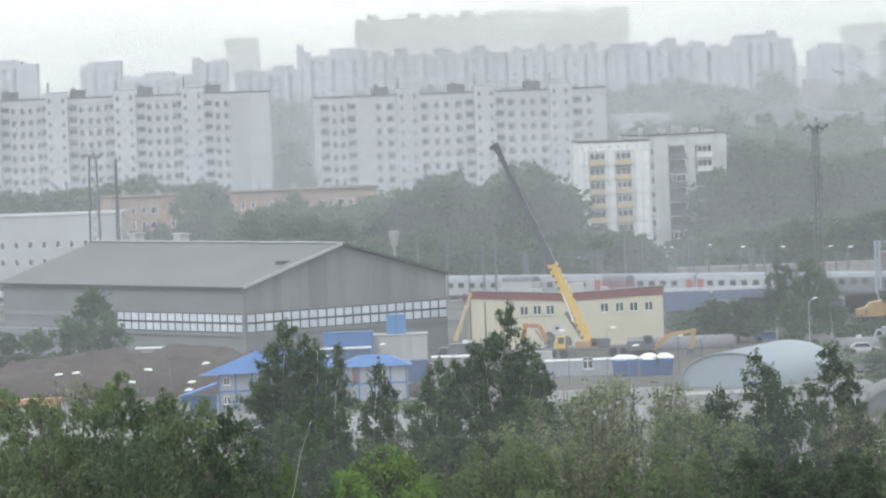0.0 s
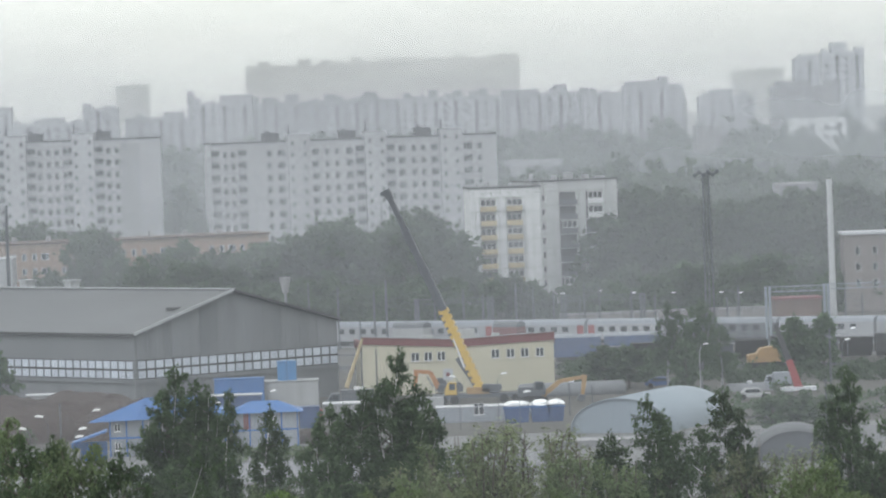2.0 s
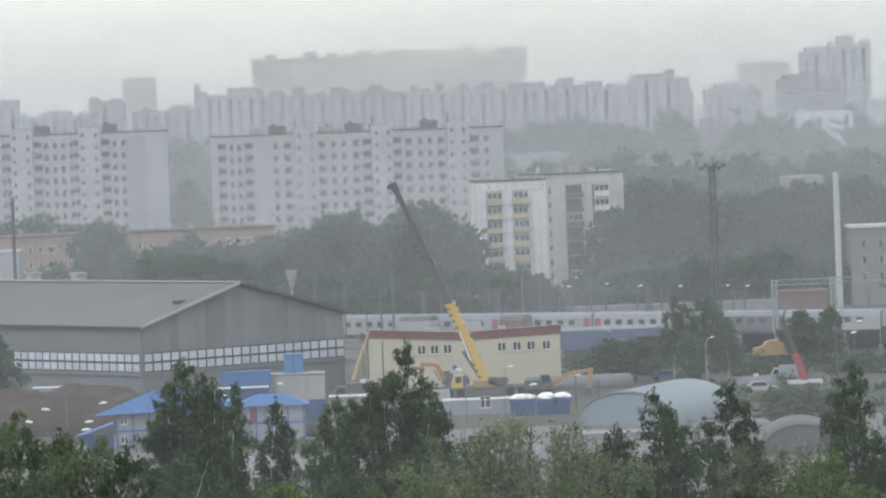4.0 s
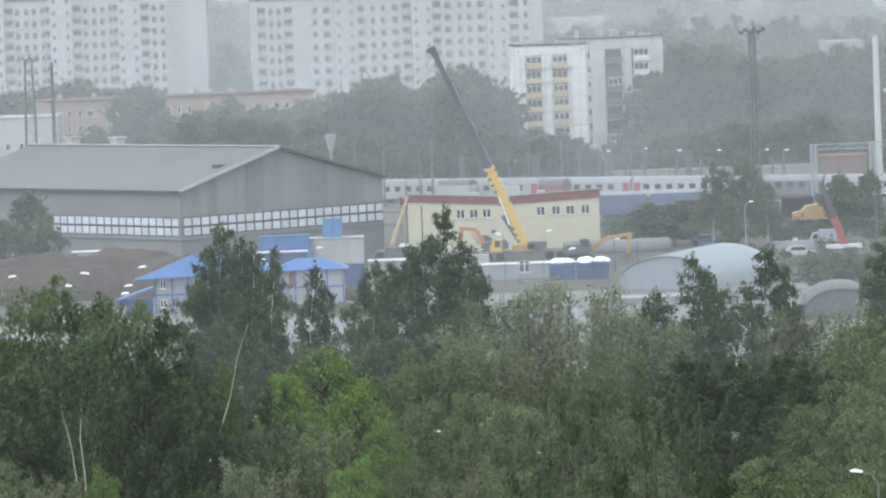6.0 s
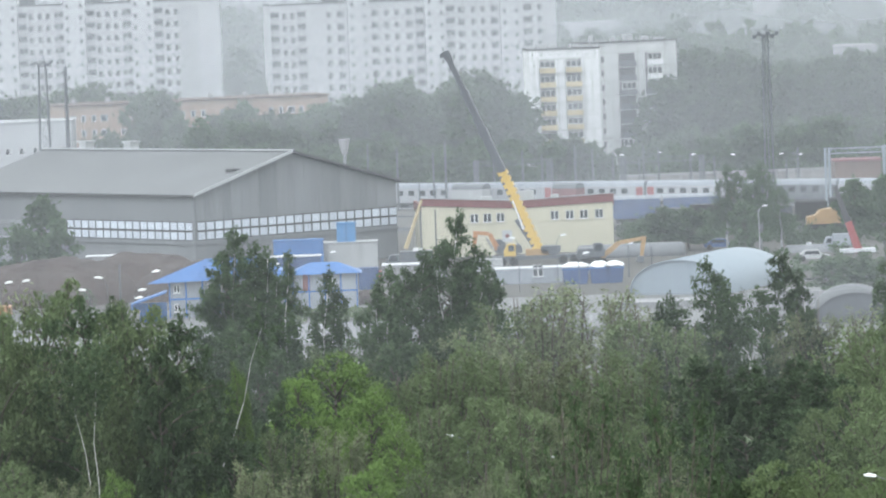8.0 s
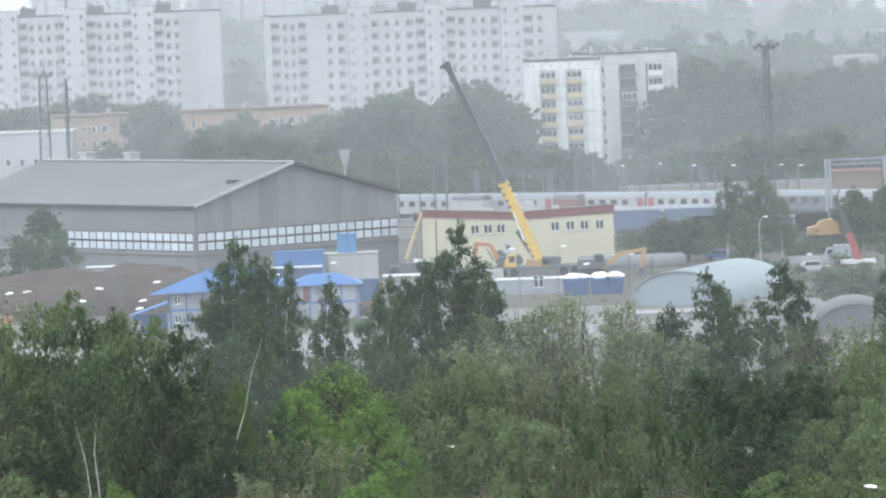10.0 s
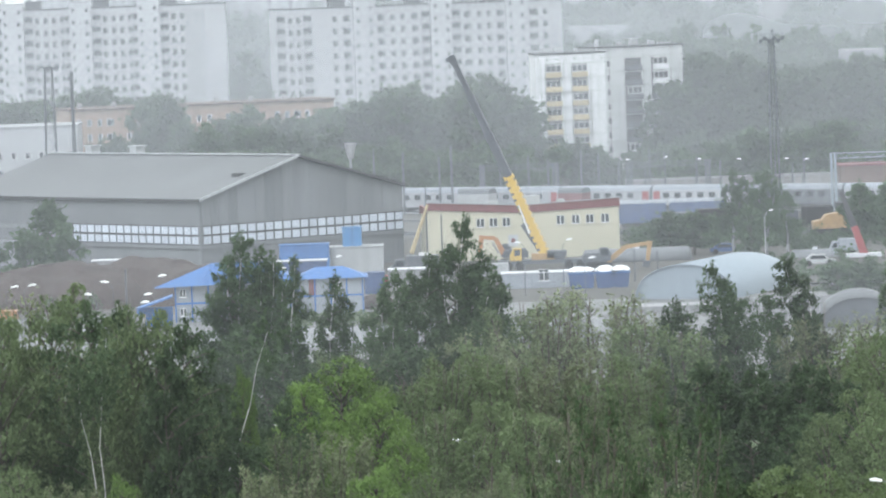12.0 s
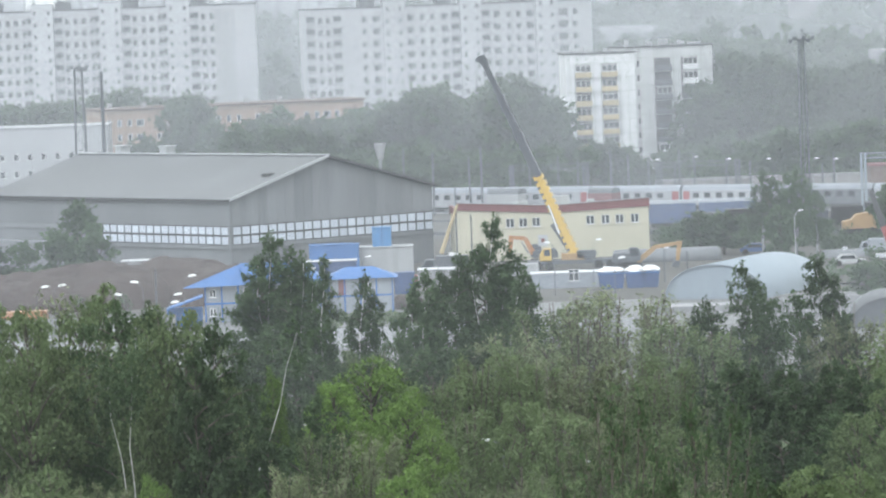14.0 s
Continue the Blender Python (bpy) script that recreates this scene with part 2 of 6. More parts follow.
# ---------------------------------------------------------------- ground
def ground_sheet():
    ys = [-400, -100, 0, 100, 250, 400, 500, 600, 700, 800, 900, 960] + [960 + 60 * k for k in range(1, 20)] + [2300, 3000, 4900]
    xs = [-2500, -900, -500, -300, -200, -140, -100, -70, -40, -10, 20, 50, 80, 110, 150, 200, 300, 500, 900, 2500]
    g = Geo()
    k = len(xs)
    g.add([(x, y, rise(y)) for y in ys for x in xs], [(j * k + i, j * k + i + 1, (j + 1) * k + i + 1, (j + 1) * k + i) for j in range(len(ys) - 1) for i in range(k - 1)])
    solo("ground", g.mesh("ground", "soil", smooth=True), (0, 0, 0), 0, "muddy grey-brown ground of the rail yard", "ground", "", "structure")
    w = Geo()
    w.add([(-500, 60, 0.03), (500, 60, 0.03), (500, 500, 0.03), (-500, 500, 0.03)], [(0, 1, 2, 3)])
    solo("grass_verge", w.mesh("grass_verge", "grass"), (0, 0, 0), 0, "rough dark green grass under the trees", "grass", "", "stuff")

    w = Geo()
    w.add([(-160, 500, 0.04), (160, 500, 0.04), (160, 628, 0.04), (-160, 628, 0.04)], [(0, 1, 2, 3)])
    solo("pavement", w.mesh("pavement", "apron"), (0, 0, 0), 0, "pale wet concrete apron of the yard", "pavement", "", "structure")


ground_sheet()


# ---------------------------------------------------------------- haze
def haze(y, thick, base, top, white):
    g = Geo()
    w = y * 0.16
    g.add([(-w, y, -2), (w, y, -2), (w, y, top + 2), (-w, y, top + 2)], [(0, 1, 2, 3)])
    m = haze_mat("rain_haze", thick, top, base, (0.895 * white, 0.925 * white, white) if y < 2000 else (white, 0.99 * white, 0.93 * white))
    me = g.mesh("rain_haze")
    me.materials.append(m)
    solo("rain_haze", me, (0, 0, 0), 0, "thin drifting grey curtain of rain haze", "haze", "rain haze", "stuff")


for sheet in ((302, 0.03, 10, 50, 0.58), (374, 0.068, 10, 50, 0.58), (548, 0.13, 10, 60, 0.6), (780, 0.18, 15, 75, 0.585), (938, 0.155, 20, 80, 0.605),
              (1085, 0.245, 20, 85, 0.6), (1345, 0.34, 25, 90, 0.63), (1900, 0.24, 28, 85, 0.75), (2400, 0.55, 66, 135, 0.92)):
    haze(*sheet)


# ---------------------------------------------------------------- warehouse
def warehouse():
    n0 = Vector((-28.9, 702.0))
    rz = 40.0
    W, L, E, R = 36.7, 58.0, 10.9, 15.95
    X = W * 0.475
    t = thing("warehouse", (n0.x, n0.y, 0), rz, "large grey sheet-steel warehouse with a low gabled roof", "warehouse")
    # local x along the gable, local y along the ridge
    g = Geo()
    g.prism([(0, 0), (W, 0), (W, E), (X, R), (0, E)], 0, L)
    part("wall", g.mesh("warehouse_wall", "steel"), t, "weathered grey steel cladding")
    g = Geo()
    for sgn in (0, 1):
        x0, x1 = (-0.5, X) if sgn == 0 else (W + 0.5, X)
        z0 = E - 0.16
        g.add([(x0, -0.6, z0 + 0.05), (x1, -0.6, R + 0.05), (x1, L + 0.6, R + 0.05), (x0, L + 0.6, z0 + 0.05),
               (x0, -0.6, z0 + 0.3), (x1, -0.6, R + 0.3), (x1, L + 0.6, R + 0.3), (x0, L + 0.6, z0 + 0.3)],
              [(0, 1, 2, 3), (4, 5, 6, 7), (0, 1, 5, 4), (1, 2, 6, 5), (2, 3, 7, 6), (3, 0, 4, 7)])
    part("roof", g.mesh("warehouse_roof", "roofing"), t, "dull grey sheet roof")
    g = Geo()
    for k in range(30):
        y = 1.0 + k * 1.93
        g.beam((-0.4, y, E + 0.16), (X, y, R + 0.3), 0.035, 0.035)
    part("roof_seam", g.mesh("warehouse_seam", "roofing"), t)
    g = Geo()
    g.beam((X, -0.7, R + 0.4), (X, L + 0.7, R + 0.4), 0.7, 0.16)
    g.beam((-0.5, -0.66, E + 0.05), (X, -0.66, R + 0.25), 0.12, 0.4)
    part("ridge_cap", g.mesh("warehouse_trim", "steel_lt"), t, "pale ridge flashing")
    g = Geo()
    g.beam((W + 0.5, -0.66, E + 0.05), (X, -0.66, R + 0.25), 0.12, 0.35)
    g.beam((-0.55, -0.6, E), (-0.55, L, E), 0.14, 0.3)
    part("gutter", g.mesh("warehouse_gutter", "dark"), t)
    for k in range(11):
        x = 3.3 * (k + 1)
        zt = E + (R - E) * (x / X if x < X else (W - x) / (W - X)) - 0.3
        part("cladding_seam", Geo().box(x - 0.05, x + 0.05, -0.07, 0, 7.6, zt).mesh("warehouse_strip", "steel"), t)
    edges = [0.2] + [1.65 * (k + 1) for k in range(21)] + [W - 0.2]
    for x0, x1 in zip(edges, edges[1:]):
        lift = [E + (R - E) * (x / X if x < X else (W - x) / (W - X)) - 0.35 for x in (x0, x1)]
        part("cladding_sheet", Geo().prism([(x0, 7.45), (x1, 7.45), (x1, lift[1]), (x0, lift[0])], -0.04, -0.005).mesh("warehouse_sheet", "steel"), t)
    for y in (38.0, 49.0):
        part("ridge_vent", Geo().box(X + 0.6, X + 2.2, y, y + 1.6, R - 0.6, R + 1.3).box(X + 0.4, X + 2.4, y - 0.2, y + 1.8, R + 1.3, R + 1.5).mesh("warehouse_ridge_vent", "steel_lt"), t, "pale roof ventilator")
    g = Geo()
    g.box(8.5, 10.6, 2.0, 3.4, E + 2.4, E + 3.25)
    part("roof_vent", g.mesh("warehouse_vent", "dark"), t)
    # ribbon of whitewashed panes, two rows, on the gable and on the long side
    z0, ph, gap = 4.75, 1.04, 0.3
    pw = 1.28
    pane = Geo().box(0, pw, -0.03, 0.03, 0, ph).mesh("warehouse_pane", "opal")
    frame_g = Geo()
    n = int(W / (pw + gap))
    for k in range(n):
        x = 0.5 + k * (pw + gap)
        for r in (0, 1):
            part("pane", pane, t, "", (x, -0.06, z0 + r * (ph + gap)))
    frame_g.box(0.3, W - 0.2, -0.04, 0.0, z0 - 0.15, z0 + 2 * ph + gap + 0.15)
    nl = 17
    lw = 1.41
    lpane = Geo().box(-0.03, 0.03, 0, lw, 0, ph).mesh("warehouse_side_pane", "opal")
    for k in range(nl):
        y = 0.5 + k * (lw + gap + 0.02)
        for r in (0, 1):
            part("pane", lpane, t, "", (-0.06, y, z0 + r * (ph + gap)))
    frame_g.box(-0.04, 0.0, 0.3, 0.5 + nl * (lw + gap + 0.02), z0 - 0.15, z0 + 2 * ph + gap + 0.15)
    part("window_frame", frame_g.mesh("warehouse_frame", "dark"), t, "dark steel glazing bars")
    g = Geo()
    g.box(-0.25, 0, -0.25, L, 4.1, 4.5)
    g.box(0, W, -0.25, 0, 4.1, 4.5)
    g.box(-0.2, 0.3, -0.2, 0.3, 0, E)
    part("ledge", g.mesh("warehouse_ledge", "steel"), t)
    g = Geo()
    g.box(-0.12, 0, 32, L, 6.4, 7.0)
    g.box(-2.5, 0, 30, L + 8, 0, 4.6)
    part("lean_to", g.mesh("warehouse_lean", "steel"), t)


warehouse()


# ---------------------------------------------------------------- yellow building
def double_window(name, w=1.25, h=1.25):
    """A two-leaf window: white frame and mullion round dark panes."""
    g = Geo()
    e = 0.055
    g.box(-w / 2, w / 2, -0.05, 0.02, 0, e)
    g.box(-w / 2, w / 2, -0.05, 0.02, h - e, h)
    for x, k in ((-w / 2, e), (-0.06, 0.12), (w / 2 - e, e)):
        g.box(x, x + k, -0.05, 0.02, e, h - e)
    g.box(-w / 2 + e, w / 2 - e, -0.02, 0.0, e, h - e, 1)
    g.box(-w / 2 - 0.1, w / 2 + 0.1, -0.14, 0.0, -0.08, 0)
    return g.mesh(name, "frame", "glass")


def yellow_building():
    a, b = spot(833, 510, 720), spot(1172, 505, 722)
    L = (b - a).xy.length
    rz = math.degrees(math.atan2(b.y - a.y, b.x - a.x))
    H = 8.55
    t = thing("office_building", (a.x, a.y, 0), rz, "two-storey cream office building with a maroon parapet", "building")
    D = 13.0
    part("wall", Geo().prism([(0, 0), (L, 0), (L, H - 1.5), (L * 0.5, H - 1.95), (0, H - 1.05)], 0, D).mesh("office_wall", "cream"), t, "cream rendered wall")
    g = Geo()
    g.prism([(-0.15, H - 1.1), (L * 0.5, H - 2.0), (L + 0.15, H - 1.55), (L + 0.15, H - 0.3), (L * 0.5, H - 0.85), (-0.15, H)], -0.15, 0.25)
    g.box(-0.15, 0.25, 0.25, D, H - 1.9, H - 0.9)
    g.box(L - 0.25, L + 0.15, 0.25, D, H - 2.1, H - 1.1)
    g.box(-0.15, L + 0.15, D - 0.3, D + 0.1, H - 2.2, H - 1.5)
    part("parapet", g.mesh("office_parapet", "maroon"), t, "maroon parapet band")
    part("roof", Geo().box(0.25, L - 0.25, 0.25, D - 0.3, H - 2.3, H - 2.0).mesh("office_roof", "roofing"), t)
    g = Geo()
    g.beam((-0.2, -0.2, H), (L * 0.5, -0.2, H - 0.85), 0.16, 0.09)
    g.beam((L * 0.5, -0.2, H - 0.85), (L + 0.2, -0.2, H - 0.3), 0.16, 0.09)
    part("coping", g.mesh("office_coping", "steel_lt"), t)
    win = double_window("office_window", 1.15, 1.25)
    for u in (926, 949, 972, 1068, 1095, 1120, 1147):
        x = (u - 833) / (1172 - 833) * L
        part("window", win, t, "", (x, -0.01, 4.75))
    for x, w, h in ((0.36, 1.6, 0.3), (0.56, 2.6, 0.9), (0.72, 1.0, 0.2)):
        part("roof_unit", Geo().box(x * L - w / 2, x * L + w / 2, 5, 7, H - 2.0, H - 0.7 + h).mesh("office_unit", "panel_grey"), t)


yellow_building()


# ---------------------------------------------------------------- housing blocks
def block_window(name, w, h, three=False, e=0.13):
    g = Geo()
    g.box(-w / 2, w / 2, -0.06, 0.02, 0, e)
    g.box(-w / 2, w / 2, -0.06, 0.02, h - e, h)
    cuts = (-w / 2, w / 6, w / 2 - e) if not three else (-w / 2, -w / 6 - e / 2, w / 6 - e / 2, w / 2 - e)
    for x in cuts:
        g.box(x, x + e, -0.06, 0.02, e, h - e)
    g.box(-w / 2 + e, w / 2 - e, -0.02, 0.0, e, h - e, 1)
    return g.mesh(name, "frame", "glass")


def loggia(name, w, h, rail):
    """A recessed balcony: its shaded opening painted as a flat dark sheet, with soffit and cheeks, a railing panel in
    front.
    """
    g = Geo()
    g.box(-w / 2, w / 2, -0.04, 0.0, 0.0, h, 1)
    g.box(-w / 2, w / 2, -0.5, 0.0, -0.12, 0.05, 0)
    g.box(-w / 2, w / 2, -0.5, -0.42, 0.05, 1.0, 2)
    return g.mesh(name, "panel", "glass", rail)


WIN = dict(
    w=block_window("flat_window", 1.8, 1.65, False, 0.08), n=block_window("flat_window_narrow", 1.3, 1.6, False, 0.08), s=block_window("stair_window", 0.85, 1.15, False, 0.06),
    b=loggia("flat_loggia", 1.9, 2.2, "panel_grey"), t=block_window("flat_window_wide", 2.2, 1.7, True, 0.08))


def panel_block(name, a, rz, L, top, floors, towers, cols, label, depth=14.0, blanks=(), lift=1):
    """A long panel-built block: wall, stair towers that stand proud, windows floor by floor, lift houses on the roof."""
    t = thing(name, (a[0], a[1], 0), rz, label, "apartment block", "panel apartment blocks")
    z0 = rise(a[1])
    part("wall", Geo().box(0, L, 0, depth, z0 - 14, top).mesh("block_wall", "panel"), t, "pale stained concrete panels")
    g = Geo()
    g.box(-0.2, L + 0.2, -0.2, depth + 0.2, top, top + 0.35)
    part("roof", g.mesh("block_roof", "dark"), t, "dark bitumen roof edge")
    for x0, x1 in towers:
        part("stair_tower", Geo().box(x0, x1, -1.3, 3, z0 - 14, top + 1.5).mesh("block_tower", "panel"), t)
        part("tower_cap", Geo().box(x0 - 0.1, x1 + 0.1, -1.4, 3.1, top + 1.5, top + 1.72).mesh("block_cap", "panel_grey"), t)
        e = x1 + 0.4 if lift > 0 else x0 - 5.0
        lh = part("lift_house", Geo().box(e, e + 3.6, 3.2, 7.0, top, top + 1.9).box(e + 0.4, e + 1.3, 3.6, 5.0, top + 2.1, top + 2.7).mesh("block_lift", "dark"), t, "dark lift house")
        part("lift_house_roof", Geo().box(e - 0.25, e + 3.9, 2.9, 7.3, top + 1.9, top + 2.1).mesh("block_lift_roof", "boom"), lh)
        part("aerial", Geo().tube([(e + 2.6, 5, top + 2.1), (e + 2.6, 5, top + 5.6)], [0.06, 0.04], 5).mesh("block_aerial", "dark"), t)
        part("vent_pipe", Geo().tube([(x0 + 0.6, 1.5, top + 1.7), (x0 + 0.6, 1.5, top + 4.0)], [0.25, 0.25]).mesh("block_vent", "dark"), t)
    for x0, x1 in blanks:
        part("end_panel", Geo().box(x0, x1, -0.12, 0.0, z0 - 14, top - 0.8).mesh("block_blank", "panel_grey"), t, "greyer blank panels")
    j = Geo()
    for k in range(floors):
        z = top - 1.3 - 2.8 * k
        j.box(0, L, -0.035, 0.0, z - 0.06, z + 0.06)
    x = 0.0
    while x < L:
        j.box(x - 0.05, x + 0.05, -0.03, 0.0, top - 1.3 - 2.8 * floors, top)
        x += 3.2
    part("panel_joint", j.mesh("block_joints", "joint"), t)
    for x, c in cols:
        for k in range(floors):
            z = top - 1.3 - 2.8 * (k + 1) + (0.75 if c in "wnt" else 0.35 if c == "b" else -0.1)
            if c == "s":
                part("stair_window", WIN["s"], t, "", (x, -1.31, top - 0.9 - 2.8 * k))
            elif c == "b":
                part("balcony", WIN["b"], t, "", (x, -0.02, z))
            else:
                part("window", WIN[c], t, "", (x, -0.02, z))
    return t


la = spot(480, 160, 1195)
towers = [(-4.7 + 16 * k, 0.5 + 16 * k) for k in range(1, 5)]
cols = []
for k in range(0, 5):
    e = 0.5 + 16 * k
    if k:
        cols += [(e - 4.2, "s"), (e - 1.0, "s")]
    cols.append((e + 1.2, "b"))
    cols += [(e + 3.4, "n"), (e + 5.4, "n")] if k == 4 else [(e + 3.2, "n"), (e + 5.3, "n"), (e + 7.2, "n"), (e + 9.2, "n")]
    if k < 4:
        cols.append((e + 10.4 - 0.6, "b"))
panel_block("apartment_block", (la.x - 80.6, 1195), 0.6, 80, la.z - 0.3, 8, towers, cols, "twelve-storey pale concrete panel apartment block with stair towers", 14, [(70.6, 75.2)])

ma, mb = spot(567, 172, 1162), spot(1073, 150, 1172)
mrz = math.degrees(math.atan2(mb.y - ma.y, mb.x - ma.x))
mcols = [(1.2, "b"), (4.3, "n"), (6.7, "n"), (9.5, "b"), (18, "n"), (21.6, "w"), (25, "s"), (29, "s"), (32.3, "w"), (36, "n"), (39.2, "n"), (43, "w"), (46.3, "b"),
         (49.2, "s"), (53, "s"), (55.9, "b"), (59.4, "w"), (63.2, "n"), (66.2, "n"), (69.7, "w"), (72.8, "s"), (76.5, "s"), (80.2, "t"), (84, "n")]
panel_block("apartment_block", ma, mrz, 66.5, ma.z - 0.3, 9, [(a * 0.745, b * 0.745) for a, b in ((23.7, 30.5), (47.7, 54.3), (71.4, 78.3))], [(x * 0.745, c) for x, c in mcols],
            "twelve-storey white concrete panel apartment block, washed by rain", 14, (), -1)


def nine_storey():
    a = spot(1017, 254, 992)
    top = a.z
    t = thing("apartment_house", (a.x, a.y, 0), 4.0, "nine-storey white panel house with ochre balconies", "apartment block")
    W, D = 14.6, 13.0
    part("wall", Geo().box(0.8, W - 0.1, 0, D, 0, top).mesh("nine_wall", "white"), t, "white painted panels")
    part("roof", Geo().box(0.6, W + 0.1, -0.2, D, top, top + 0.35).mesh("nine_roof", "dark"), t)
    j = Geo()
    for k in range(9):
        z = top - 1.75 - 2.8 * k
        j.box(0.8, W - 0.1, -0.03, 0, z - 0.05, z + 0.05)
    for x in (1.75, 2.9, 6.35, 8.1, 11.6, 13.1):
        j.box(x - 0.045, x + 0.045, -0.03, 0, 0, top - 1.75)
    part("panel_joint", j.mesh("nine_joints", "joint"), t)
    vent = Geo().box(-0.14, 0.14, -0.03, 0.05, -0.16, 0.16).mesh("nine_vent", "dark")
    for k in range(8):
        part("vent", vent, t, "", (1.4 + 1.78 * k, -0.01, top - 0.95))
    rnd = random.Random(5)
    win = block_window("nine_window", 3.0, 1.6, True)
    glazed = block_window("nine_glazing", 3.1, 1.35, True)
    for c, x in enumerate((4.25, 9.4)):
        for k in range(9):
            z = top - 1.75 - 2.8 * (k + 1)
            b = part("balcony", Geo().box(-1.6, 1.6, -1.0, 0, 0, 0.12).mesh("nine_slab", "panel"), t, "", (x, 0, z + 0.02))
            part("balcony_panel", Geo().box(-1.6, 1.6, -1.05, -0.98, 0.05, 1.05).mesh("nine_rail", "ochre"), b, "ochre balcony panel")
            part("cheek", Geo().box(-1.62, -1.55, -1.0, 0, 0.12, 2.5).mesh("nine_cheek", "panel_grey"), b)
            # Flat dark sheet paints the shade behind each balcony; the wall has no hollow.
            part("recess", Geo().box(-1.55, 1.55, -0.04, -0.005, 0.12, 2.65).mesh("nine_recess_shade", "block_dark"), b)
            if rnd.random() < 0.62 or k == 0:
                part("glazing", glazed, b, "", (0, -0.95, 1.1))
            else:
                part("window", win, b, "", (0, -0.05, 0.7))
    u = Geo()
    for x, w, h in ((1.2, 1.6, 0.5), (3.4, 1.8, 0.8), (5.6, 1.6, 1.0), (9.2, 0.5, 0.7), (13.4, 0.7, 2.2)):
        u.box(x - w / 2, x + w / 2, 3, 4.5, top + 0.35, top + 0.35 + h)
    part("roof_vent", u.mesh("nine_units", "panel_grey"), t)
    # wing that turns away
    w = thing("apartment_house", (a.x + W - 0.1, a.y + 1.0, 0), 24.0, "grey panel wing of the house with dark loggias, rain-stained", "apartment block")
    WL = 17.2
    tw = top + 0.9
    part("wall", Geo().box(0, WL, 0.3, 12, 0, tw).mesh("wing_wall", "wing"), w, "pale grey stained panels")
    part("roof", Geo().box(-0.2, WL + 0.2, 0.1, 12, tw, tw + 0.3).mesh("wing_roof", "dark"), w)
    nw = block_window("wing_window", 1.1, 1.5)
    lw = block_window("wing_glazing", 3.2, 1.4, True)
    # No depth here: dark sheets, slabs and rails carry the loggias' shade.
    shaft = Geo().box(-1.75, 1.75, -0.02, 0.0, 0, 2.55).mesh("wing_loggia_shade", "dark")
    slab = Geo().box(-1.75, 1.75, -0.75, 0.0, 0, 0.14).mesh("wing_slab", "boom")
    rail_d = Geo().box(-1.75, 1.75, -0.76, -0.7, 0.1, 1.1).mesh("wing_rail", "boom")
    rail_w = Geo().box(-1.75, 1.75, -0.76, -0.7, 0.1, 1.1).mesh("wing_rail_white", "white")
    for k in range(9):
        z = tw - 1.9 - 2.8 * (k + 1)
        part("window", nw, w, "", (0.95, 0.29, z + 0.8))
        for x, wh in ((6.2, (6,)), (12.0, (0, 1))):
            b = part("loggia", shaft, w, "", (x, 0.29, z))
            part("slab", slab, b)
            part("rail", rail_w if k in wh else rail_d, b)
            if k in wh or (k * 7 + int(x)) % 5 == 0:
                part("glazing", lw, b, "", (0, -0.68, 1.1))
    part("side_bay", Geo().box(WL, WL + 0.9, 1, 3.4, tw - 4.6, tw - 1.9).mesh("wing_bay", "panel_grey"), w)
    g = Geo()
    for x in (1.0, 4.3, 8.6, 14.6):
        g.box(x - 0.06, x + 0.06, 0.26, 0.31, 0, tw)
    for k in range(9):
        g.box(0, WL, 0.27, 0.31, tw - 1.9 - 2.8 * k - 0.05, tw - 1.9 - 2.8 * k + 0.05)
    part("panel_joint", g.mesh("wing_joints", "joint"), w)
    u = Geo()
    for x, wd, h in ((5, 0.7, 0.9), (8.2, 1.6, 1.3), (12, 1.0, 0.8), (15, 2.2, 0.4)):
        u.box(x - wd / 2, x + wd / 2, 3, 4.5, tw + 0.3, tw + 0.3 + h)
    part("roof_vent", u.mesh("wing_units", "panel_grey"), w)


nine_storey()


def brick_house():
    a, b = spot(200, 349, 1000), spot(668, 328, 1015)
    L = (b - a).xy.length
    rz = math.degrees(math.atan2(b.y - a.y, b.x - a.x))
    t = thing("brick_house", (a.x, a.y, 0), rz, "long pale orange brick house with white-framed windows", "house")
    top = a.z
    part("wall", Geo().box(0, L, 0, 12, 0, top - 0.4).mesh("brick_wall", "brick"), t, "pale orange brick")
    part("roof", Geo().box(-0.3, L + 0.3, -0.4, 12.3, top - 0.4, top).mesh("brick_roof", "rust"), t, "weathered dark red roof edge")
    win = block_window("brick_window", 0.9, 1.35, False, 0.08)
    wide = block_window("brick_window_wide", 1.5, 1.35, False, 0.09)
    for k in range(5):
        z = top - 3.6 - 2.9 * k
        i = 0
        x = 2.0
        while x < L - 1.5:
            part("window", win if (i % 5) != 3 else wide, t, "", (x, -0.02, z))
            x += 2.1 if i % 4 != 3 else 3.8
            i += 1
    g = Geo()
    for k in range(7):
        g.box(3 + k * 7, 3.8 + k * 7, 5, 6, top, top + 1.0)
    part("chimney", g.mesh("brick_chimney", "block_dark"), t)
    a = spot(-60, 372, 950)
    b = spot(214, 378, 950)
    t = thing("factory_building", (a.x, a.y, 0), 0, "pale grey factory building with small windows", "building")
    L = b.x - a.x
    part("wall", Geo().box(0, L, 0, 15, 0, b.z).mesh("factory_wall", "panel"), t, "pale grey panels")
    part("roof", Geo().box(-0.2, L + 0.2, -0.2, 15, b.z, b.z + 0.3).mesh("factory_roof", "panel_grey"), t)
    w = block_window("factory_window", 1.2, 1.4)
    for k in range(2):
        for i in range(11):
            part("window", w, t, "", (1.5 + 2.6 * i, -0.02, b.z - 6.0 - 3.2 * k))


brick_house()


